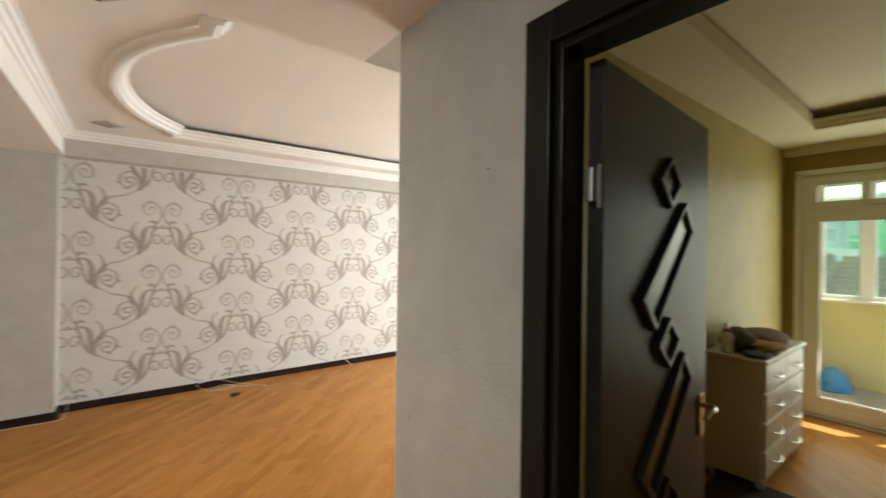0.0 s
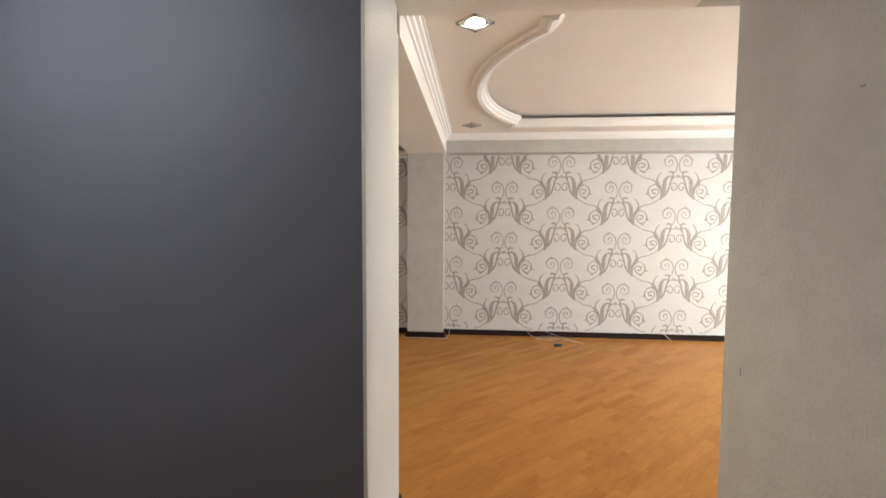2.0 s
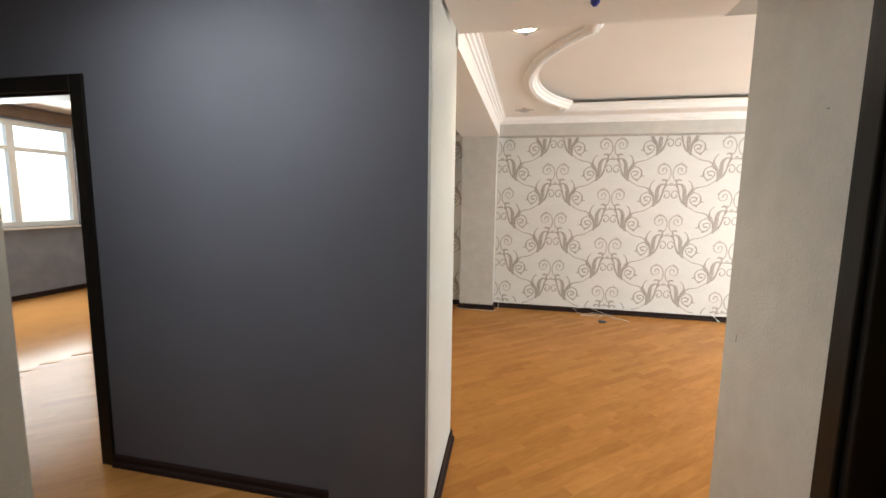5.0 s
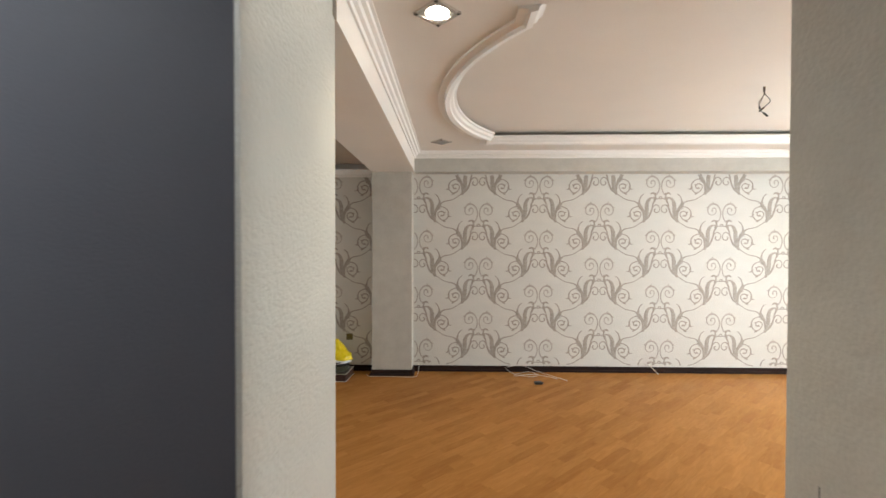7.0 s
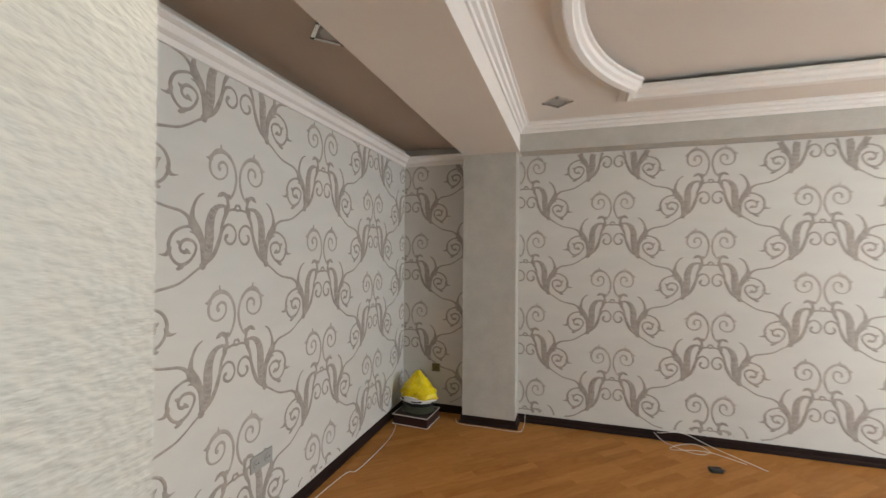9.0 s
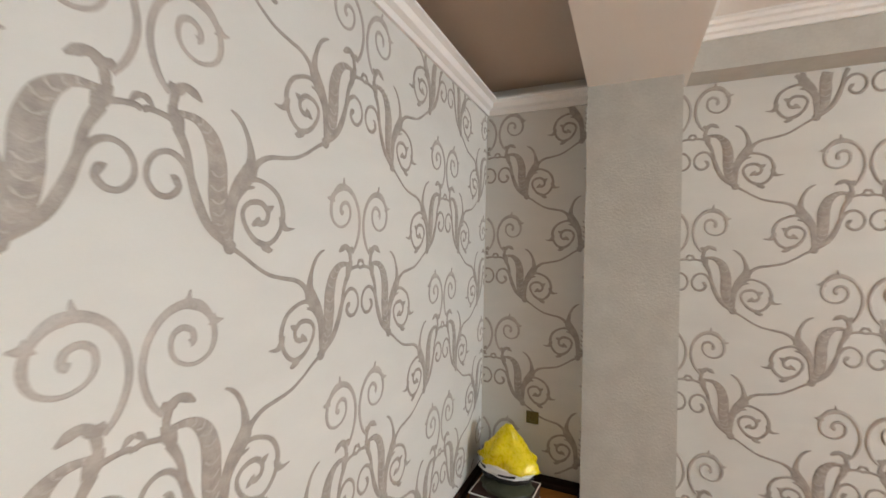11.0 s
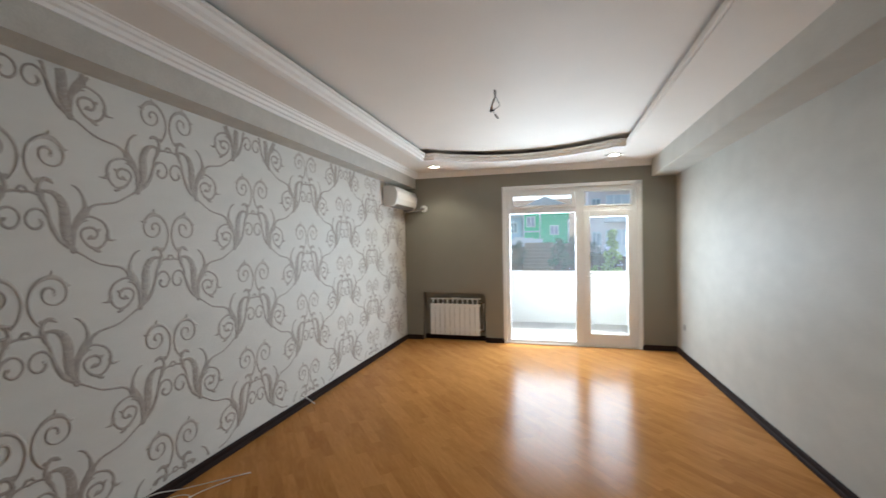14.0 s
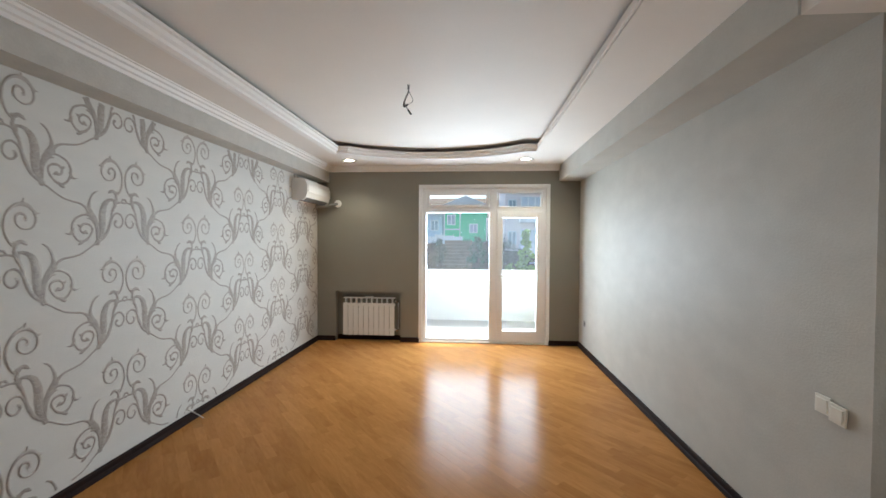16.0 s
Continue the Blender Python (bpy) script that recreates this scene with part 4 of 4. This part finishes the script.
part("window_frame", frame_rect(bmesh.new(), -7.42, -7.34, 2.3, 4.5, 1.02, 2.5, 0.07), M_PVC, win3)
for y in (2.95, 3.72):
    part("mullion", boxes((-7.42, y - 0.04, 1.09, -7.34, y + 0.04, 2.43), bevel=0.004), M_PVC, win3)
part("transom", boxes((-7.41, 2.37, 2.08, -7.35, 4.43, 2.14), bevel=0.004), M_PVC, win3)
part("window_sill", boxes((-7.36, 2.25, 0.99, -7.2, 4.55, 1.02), bevel=0.006), M_PVC, win3)
pane("pane", 2.37, 4.43, 1.09, 2.43, -7.38, win3)
baseboard([(-7.3 + G, 5.0), (-7.3 + G, 1.16)])

# ---- yellow room ----
YN, YE, YS = 1.098, 4.88, -2.4
structure("wall_yellow_north", boxes((JAMB + HT, YN - 0.012, 0, YE, YN, 2.66)), M_OCHRE, "mottled ochre wallpaper")
structure("wall_yellow_west", boxes((JAMB + HT + 0.001, DY1 + 0.03, 0, JAMB + HT + 0.005, YN - 0.012, 2.66), (JAMB + HT + 0.001, YS, 0, JAMB + HT + 0.005, DY0 - 0.03, 2.66), (JAMB + HT + 0.001, DY0 - 0.03, DZ + 0.03, JAMB + HT + 0.005, DY1 + 0.03, 2.66)), M_OCHRE)
structure("wall_yellow_south", boxes((JAMB, YS - 0.12, 0, YE + 0.3, YS, 2.66)), M_OCHRE)
BY0, BY1, BZ = -0.35, 0.98, 2.32
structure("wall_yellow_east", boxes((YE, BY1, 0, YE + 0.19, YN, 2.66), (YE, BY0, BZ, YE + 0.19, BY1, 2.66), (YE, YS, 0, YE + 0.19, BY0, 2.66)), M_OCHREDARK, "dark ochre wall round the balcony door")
structure("ceiling_yellow", slab_with_hole([(JAMB + HT, YS), (YE, YS), (YE, YN - 0.012), (JAMB + HT, YN - 0.012)], [(1.1, -1.9), (4.1, -1.9), (4.1, 0.72), (1.1, 0.72)], 2.56, 2.60), M_YCEIL, "cream ceiling with a raised field")
structure("ceiling_yellow_top", boxes((JAMB + HT, YS, 2.68, YE, YN, 2.75)), M_YCEIL)
bm = bmesh.new()
moulding(bm, [(YE - 0.001, YS), (YE - 0.001, YN - 0.013)], lifted(CROWN, 2.562))
moulding(bm, [(1.1, 0.72), (1.1, -1.9), (4.1, -1.9), (4.1, 0.72)], lifted(LIP, 2.56))
structure("tray_fascia_yellow", boxes((1.08, 0.722, 2.563, 4.12, 0.737, 2.662), bevel=0.003), M_YCEIL, "plain upright edge of the raised field")
structure("cornice_yellow", bm, M_YCEIL)
balcony_door("window_2", "white plastic balcony door with transom lights in the yellow room", YE, BY0, BY1, 0.20, BZ, 1.92, 0.0, True)
part("transom_mullion", boxes((YE + 0.022, 0.49, 1.995, YE + 0.075, 0.55, 2.23), bevel=0.004), M_PVC, bpy.data.objects["window_2"])
chest = thing("chest_of_drawers", "white chest of drawers with carved fronts, loaded with bedding", "chest of drawers", (2.93, 0.72, 0))
M_CHEST = material("ivory_lacquer", (0.62, 0.57, 0.46), 0.35, vary=0.04)
part("body", boxes((0, 0.03, 0.06, 0.95, 0.36, 0.83), bevel=0.006), M_CHEST, chest)
part("top", boxes((-0.025, 0.0, 0.83, 0.975, 0.366, 0.855), bevel=0.008), M_CHEST, chest)
for i in range(4):
    for k in range(2):
        x0, z0 = 0.02 + 0.46 * k, 0.085 + 0.186 * i
        dr = part("drawer", boxes((x0, 0.01, z0, x0 + 0.45, 0.03, z0 + 0.176), bevel=0.008), M_CHEST, chest)
        bm = bmesh.new()
        tube(bm, curve_pts([(x0 + 0.15, 0.008, z0 + 0.085), (x0 + 0.19, -0.015, z0 + 0.075), (x0 + 0.26, -0.015, z0 + 0.075), (x0 + 0.30, 0.008, z0 + 0.085)], 5), 0.006)
        part("pull", bm, M_CHROME, dr, "metal pull", smooth=True)
for x in (0.03, 0.88):
    for y in (0.05, 0.32):
        part("foot", tube(bmesh.new(), [(x + 0.02, y, 0), (x + 0.02, y, 0.03), (x + 0.02, y, 0.062)], [0.018, 0.026, 0.03], 10), M_CHEST, chest)


def bundle(label, at, size, color, seed, flat=3.0):
    t = thing("folded_blanket", label, "blanket", at, seed * 7 % 20)
    crumpled(size, seed, lambda q: math.sqrt(max(0.03, 1 - abs(2 * q - 1) ** flat)), material("cloth", color, 0.85, vary=0.2, scale=9, bump=0.3), "cloth", t)


bundle("brown folded blanket on the chest", (3.5, 0.90, 0.855), (0.28, 0.15, 0.11), (0.14, 0.06, 0.025), 2.0)
bundle("mustard yellow folded blanket on the chest", (3.28, 0.84, 0.855), (0.20, 0.12, 0.075), (0.35, 0.19, 0.01), 4.0)
bundle("grey rolled cloth on the chest", (3.12, 0.95, 0.855), (0.14, 0.1, 0.16), (0.07, 0.065, 0.06), 6.0, 2.0)
bundle("dark blue cloth at the edge of the chest", (3.02, 0.80, 0.855), (0.1, 0.07, 0.03), (0.03, 0.05, 0.09), 8.0)
bottle = thing("spray_bottle", "white spray bottle with an orange collar", "bottle", (2.99, 0.96, 0.855))
part("flask", tube(bmesh.new(), [(0, 0, 0), (0, 0, 0.02), (0, 0, 0.11), (0, 0, 0.14)], [0.035, 0.04, 0.038, 0.016], 14), M_ENAMEL, bottle, smooth=True)
part("collar", tube(bmesh.new(), [(0, 0, 0.139), (0, 0, 0.165)], 0.02, 12), material("orange_plastic", (0.7, 0.12, 0.01), 0.4), bottle, "orange collar")
part("nozzle", boxes((-0.035, -0.011, 0.165, 0.02, 0.011, 0.2), bevel=0.004), M_ENAMEL, bottle)
rug = thing("floor_mat", "dark brown mat on the parquet before the chest", "mat", (2.7, 0.5, 0))
part("weave", boxes((-0.35, 0.05, 0, 0.35, 0.5, 0.015), bevel=0.006), material("brown_pile", (0.03, 0.016, 0.01), 0.95, vary=0.3, grain=200, bump=0.5), rug)
# glazed balcony behind it
M_LOGGIA = material("yellow_loggia_paint", (0.70, 0.62, 0.30), 0.7, vary=0.05)
structure("loggia_floor", boxes((YE + 0.19, -2.0, -0.12, 6.5, 1.10, 0.0)), M_STONE)
structure("loggia_wall", boxes((6.4, -2.0, 0, 6.5, 1.3, 1.0), (6.4, -2.0, 2.42, 6.5, 1.3, 2.72), (5.07, 1.10, 0, 6.5, 1.21, 2.7)), M_LOGGIA, "yellow painted loggia wall")
win4 = new("window_4")
tagged(win4, "white framed loggia glazing", "window", "", "structure")
part("window_frame", frame_rect(bmesh.new(), 6.42, 6.48, -2.0, 1.1, 1.0, 2.42, 0.06), M_PVC, win4)
for y in (-1.25, -0.3, 0.67):
    part("mullion", boxes((6.42, y - 0.065, 1.06, 6.48, y + 0.065, 2.36), bevel=0.004), M_PVC, win4)
pane("pane", -1.94, 1.04, 1.06, 2.36, 6.45, win4).data.materials[0] = glass_material("greenish_loggia_glass", (0.72, 0.9, 0.74), 0.02, 0.03)
part("window_sill", boxes((6.33, -2.0, 0.985, 6.42, 1.1, 1.012), bevel=0.004), M_PVC, win4)
bb = thing("rubbish_bag", "bright blue plastic bag on the loggia floor", "bag", (6.12, 0.9, 0))
crumpled((0.17, 0.15, 0.25), 9.0, lambda t: math.sqrt(max(0.03, 1 - t ** 2.2)), material("blue_film", (0.02, 0.25, 0.60), 0.35, vary=0.2, scale=8), "film", bb)

# ---- balcony and outside ----
structure("balcony_floor", boxes((E2, 1.22, -0.15, 6.6, NORTH + 0.2, 0.0)), M_STONE, "pale sunlit balcony floor")
structure("balcony_parapet", boxes((6.45, 1.21, 0, 6.6, NORTH + 0.2, 0.90), (E2, NORTH + 0.05, 0, 6.45, NORTH + 0.2, 0.90)), M_RENDER, "white rendered balcony parapet")
structure("parapet_coping", boxes((6.42, 1.21, 0.90, 6.63, NORTH + 0.2, 0.93), bevel=0.006), M_RENDER)
structure("balcony_soffit", boxes((E2, -2.4, 2.72, 6.25, NORTH + 0.4, 2.86)), M_RENDER, "white underside of the balcony above")
M_EARTH = material("dry_hillside", (0.17, 0.12, 0.075), 0.95, vary=0.35, scale=0.4, grain=4)
bm = bmesh.new()
rows = []
for i, x in enumerate([5.1, 8, 14, 20, 26, 30, 33, 36, 39, 44, 60, 120, 400, 2500]):
    z = float(np.interp(x, [5, 20, 30, 39, 46, 120, 2500], [-9, -8, -5.5, 1.2, 1.5, 14, 60]))
    rows.append([bm.verts.new((x, y, z + 0.35 * noise.noise(Vector((x * 0.3, y * 0.3, 0))) * (1 if x < 60 else 0))) for y in [-2500, -300, -80] + [k * 2.5 - 30 for k in range(29)] + [80, 300, 2500]])
for u, v in zip(rows, rows[1:]):
    for k in range(len(u) - 1):
        bm.faces.new((u[k], u[k + 1], v[k + 1], v[k]))
structure("ground", bm, M_EARTH, "dry brown hillside rising behind the balcony")

M_GREENW = material("green_house_paint", (0.12, 0.66, 0.30), 0.8, vary=0.08, scale=0.8)
M_TRIM = material("pale_trim", (0.86, 0.87, 0.86), 0.7, vary=0.05)
M_PANE = material("dark_window_glass", (0.42, 0.48, 0.52), 0.15, vary=0.2, scale=2)
# Lighter copy of M_PANE; the flats' daylight brightness is put into its colour.
M_PALEPANE = material("brightened_glass", (0.70, 0.73, 0.76), 0.2, vary=0.12, scale=2)
M_ROOF = material("pale_metal_roof", (0.74, 0.74, 0.73), 0.5, vary=0.08, scale=1)


def far_window(parent, x, y, z, w, h):
    win = part("window", frame_rect(bmesh.new(), x - 0.06, x + 0.02, y - w / 2, y + w / 2, z, z + h, 0.09, 0), M_TRIM, parent, "white framed window")
    part("pane", boxes((x - 0.02, y - w / 2 + 0.09, z + 0.09, x + 0.01, y + w / 2 - 0.09, z + h - 0.09)), M_PANE, win)
    part("glazing_bar", boxes((x - 0.05, y - 0.035, z + 0.09, x - 0.021, y + 0.035, z + h - 0.09)), M_TRIM, win)


house = thing("house", "bright green house with a lower wing and white trim", "house", (44, 4.6, 0.9))
part("wall", boxes((0, -3.4, 0, 7, 1.4, 4.3)), M_GREENW, house, "bright green rendered walls")
part("wing", boxes((-1.2, -3.4, -0.9, -0.003, -0.5, 3.0)), M_GREENW, house)
for y in (-3.4, -0.5, 1.25):
    part("pilaster", boxes((-0.05 if y > -1 else -1.25, y, -0.5, -0.004 if y > -1 else -1.203, y + 0.15, 4.3 if y > -1 else 3.0)), M_TRIM, house, "white corner strip")
part("band", boxes((-0.06, -0.35, 1.75, -0.004, 1.25, 1.9)), M_TRIM, house, "white band")
part("roof", extrude_x(bmesh.new(), [(-3.9, 4.3), (-1.0, 5.5), (1.9, 4.3), (1.9, 4.15), (-3.9, 4.15)], -0.6, 7.6), M_ROOF, house, "pale metal roof")
far_window(house, 0, 0.55, 2.3, 0.95, 1.15)
far_window(house, -1.2, -1.9, 1.4, 0.9, 1.0)
annex = thing("house", "pale blue-white house with a grey roof beside the green one", "house", (45, 8.3, 0.9))
part("wall", boxes((0, -2.1, 0, 6, 2.6, 3.6)), material("pale_blue_render", (0.62, 0.72, 0.80), 0.8, vary=0.08, scale=0.8), annex)
part("roof", extrude_x(bmesh.new(), [(-2.25, 3.6), (0.2, 4.7), (3.0, 3.6), (3.0, 3.45), (-2.25, 3.45)], -0.5, 6.5), M_ROOF, annex, "grey metal roof")
for y in (-1.2, 0.4):
    far_window(annex, 0, y, 1.7, 0.9, 1.2)
fence = thing("fence", "white panelled fence below the green house", "fence", (40.5, 5.0, 0.95))
for i in range(8):
    part("panel", boxes((0, -1.2 + 0.95 * i, 0, 0.08, -0.3 + 0.95 * i, 0.95 + 0.1 * (i % 3))), M_TRIM, fence)
    part("post", boxes((-0.05, -0.3 + 0.95 * i, -0.3, 0.12, -0.25 + 0.95 * i, 1.2)), M_TRIM, fence)
stack = thing("retaining_wall", "weathered timber retaining wall stepping up the slope", "wall", (36.0, 4.2, -0.95))
M_TIMBER = material("weathered_timber", (0.34, 0.23, 0.14), 0.9, vary=0.25)
for i in range(8):
    part("timber", boxes((0.42 * i, -1.4, 0.3127 * i - 0.15, 0.42 * i + 0.3, 1.3, 0.3127 * i + 0.27), bevel=0.03), M_TIMBER, stack)

flats = thing("apartment_building", "pale pink apartment block with white glazed balconies", "building", (38, -1.5, -7))
M_FLATS = material("pale_pink_render", (0.93, 0.84, 0.81), 0.85, vary=0.06, scale=0.5)
part("wall", boxes((0, -9, 0, 12, 1.2, 19)), M_FLATS, flats)
part("roof", boxes((-0.4, -9.4, 19, 12.4, 1.6, 19.3)), M_ROOF, flats)
for s in range(6):
    z = 1.2 + 3 * s
    for y in (-1.4, -5.2):
        bal = part("balcony", boxes((-1.3, y - 1.3, z, -0.003, y + 1.3, z + 1.0)), M_TRIM, flats, "white balcony front")
        part("glazing", boxes((-1.25, y - 1.25, z + 1.0, -1.2, y + 1.25, z + 2.3)), M_PALEPANE, bal)
        for k in range(5):
            part("glazing_bar", boxes((-1.3, y - 1.29 + 0.62 * k, z + 1.0, -1.18, y - 1.19 + 0.62 * k, z + 2.35)), M_TRIM, bal)
    far_window(flats, 0, 0.55, z + 0.9, 0.8, 1.3)

M_BARK = material("bark", (0.08, 0.055, 0.035), 0.9, vary=0.3)


def tree(label, x, y, z, h, width, color, seed, shape):
    rng = random.Random(seed)
    t = thing("tree", label, "tree", (x, y, z))
    bm = bmesh.new()
    tube(bm, [(0, 0, -0.5), (0.04, 0.02, h * 0.3), (-0.03, 0.05, h * 0.6), (0.02, 0, h * 0.92)], [h * 0.025, h * 0.02, h * 0.012, h * 0.004], 8)
    for i in range(9):
        a, q = rng.uniform(0, 6.28), rng.uniform(0.25, 0.8)
        r = width * shape(q) * 0.8
        tube(bm, [(0, 0, h * q), (r * 0.5 * math.cos(a), r * 0.5 * math.sin(a), h * (q + 0.06)), (r * math.cos(a), r * math.sin(a), h * (q + 0.1))], [h * 0.009, h * 0.006, h * 0.002], 5)
    part("trunk", bm, M_BARK, t)
    verts, faces = [], []
    for c in range(110):
        q = rng.uniform(0.08, 1.0)
        a, r = rng.uniform(0, 6.28), width * shape(q) * math.sqrt(rng.random())
        cx, cy, cz = r * math.cos(a), r * math.sin(a), h * q
        for _ in range(22):
            p = Vector((cx + rng.gauss(0, width * 0.12), cy + rng.gauss(0, width * 0.12), cz + rng.gauss(0, width * 0.12)))
            d = Vector((rng.uniform(-1, 1), rng.uniform(-1, 1), rng.uniform(-1, 1))).normalized() * h * 0.018
            e = d.cross(Vector((rng.uniform(-1, 1), rng.uniform(-1, 1), rng.uniform(-1, 1)))).normalized() * h * 0.011
            b = len(verts)
            verts += [p - d, p + e, p + d, p - e]
            faces.append((b, b + 1, b + 2, b + 3))
    me = bpy.data.meshes.new("crown")
    me.from_pydata([tuple(v) for v in verts], [], faces)
    me.materials.append(material("foliage", color, 0.7, vary=0.4, scale=0.8, random_tone=0.5))
    o = new("crown", me)
    o.parent = t


slim = lambda q: max(0.05, math.sin(math.pi * min(1, q * 0.85 + 0.15)) ** 0.8)
tree("slim yellow-green poplar before the flats", 27, -0.85, -6.2, 8.3, 0.75, (0.34, 0.46, 0.12), 1, slim)
tree("low yellow-green bush on the slope", 28, 0.15, -5.6, 5.3, 0.7, (0.32, 0.42, 0.13), 2, slim)
tree("dark green bushy tree on the slope", 36.5, 2.3, -2.4, 4.0, 1.25, (0.07, 0.15, 0.06), 3, slim)
tree("dark bare-looking shrub below the fence", 38.8, 6.6, -0.7, 1.9, 1.3, (0.12, 0.10, 0.06), 4, slim)
tree("dark shrub below the fence", 39.2, 3.4, -0.5, 1.9, 1.5, (0.08, 0.14, 0.06), 5, slim)
tree("dark shrub at the foot of the slope", 37.5, 7.4, -2.2, 2.2, 1.2, (0.16, 0.13, 0.10), 6, slim)

rng = random.Random(5)
for k in (0, 1, 2, 6, 7, 8, 9):
    x = 33.5 + rng.random() * 5
    z = float(np.interp(x, [30, 39], [-5.5, 1.2]))
    tree("scrubby grey-green bush on the dry slope", x, -0.5 + 1.05 * k, z - 0.2, rng.uniform(1.4, 2.4), rng.uniform(0.8, 1.3), (0.12 + 0.03 * (k % 3), 0.14, 0.07), 20 + k, slim)

# ---- parquet strips, laid diagonally ----
ANG = radians(41)
PW, PL = 0.07, 0.42
ca, sa = math.cos(ANG), math.sin(ANG)
floor_ob = bpy.data.objects["floor"]
bm = bmesh.new()
box(bm, -PL / 2 + 0.0003, -PW / 2 + 0.0002, -0.004, PL / 2 - 0.0003, PW / 2 - 0.0002, 0.0)
strip = mesh_of("strip", bm, M_PLANK)
near, verts, faces = 0, [], []
rng = random.Random(11)
for j in range(-75, 76):
    off = rng.random() * PL
    for i in range(-18, 19):
        u, v = i * PL + off, j * PW
        x, y = u * ca - v * sa + 0.5, u * sa + v * ca + 1.5
        if not (-4.4 < x < 4.72 and -2.5 < y < 4.98) or (x > 0.9 and y < 1.0 and x > 4.6):
            continue
        if near < 300 and -1.1 < x < 1.9 and 0.35 < y < 4.6 and abs(x - 0.3) < 1.6:
            o = new("strip", strip)
            o.parent = floor_ob
            o.matrix_basis = pose(x, y, 0.0, 0, 0, 41)
            near += 1
            continue
        b = len(verts)
        hl, hw = PL / 2 - 0.0003, PW / 2 - 0.0002
        for zz in (-0.004, 0.0):
            for p, q in ((-hl, -hw), (hl, -hw), (hl, hw), (-hl, hw)):
                verts.append((u + p, v + q, zz))
        faces += [(b + 4, b + 5, b + 6, b + 7), (b, b + 1, b + 5, b + 4), (b + 1, b + 2, b + 6, b + 5), (b + 2, b + 3, b + 7, b + 6), (b + 3, b, b + 4, b + 7)]
me = bpy.data.meshes.new("parquet_strips")
me.from_pydata(verts, [], faces)
me.materials.append(M_PLANK)
rest = new("parquet_strips", me)
rest.parent = floor_ob
rest.matrix_basis = pose(0.5, 1.5, 0, 0, 0, 41)
tagged(rest, "honey oak parquet strips", "", "", "stuff")
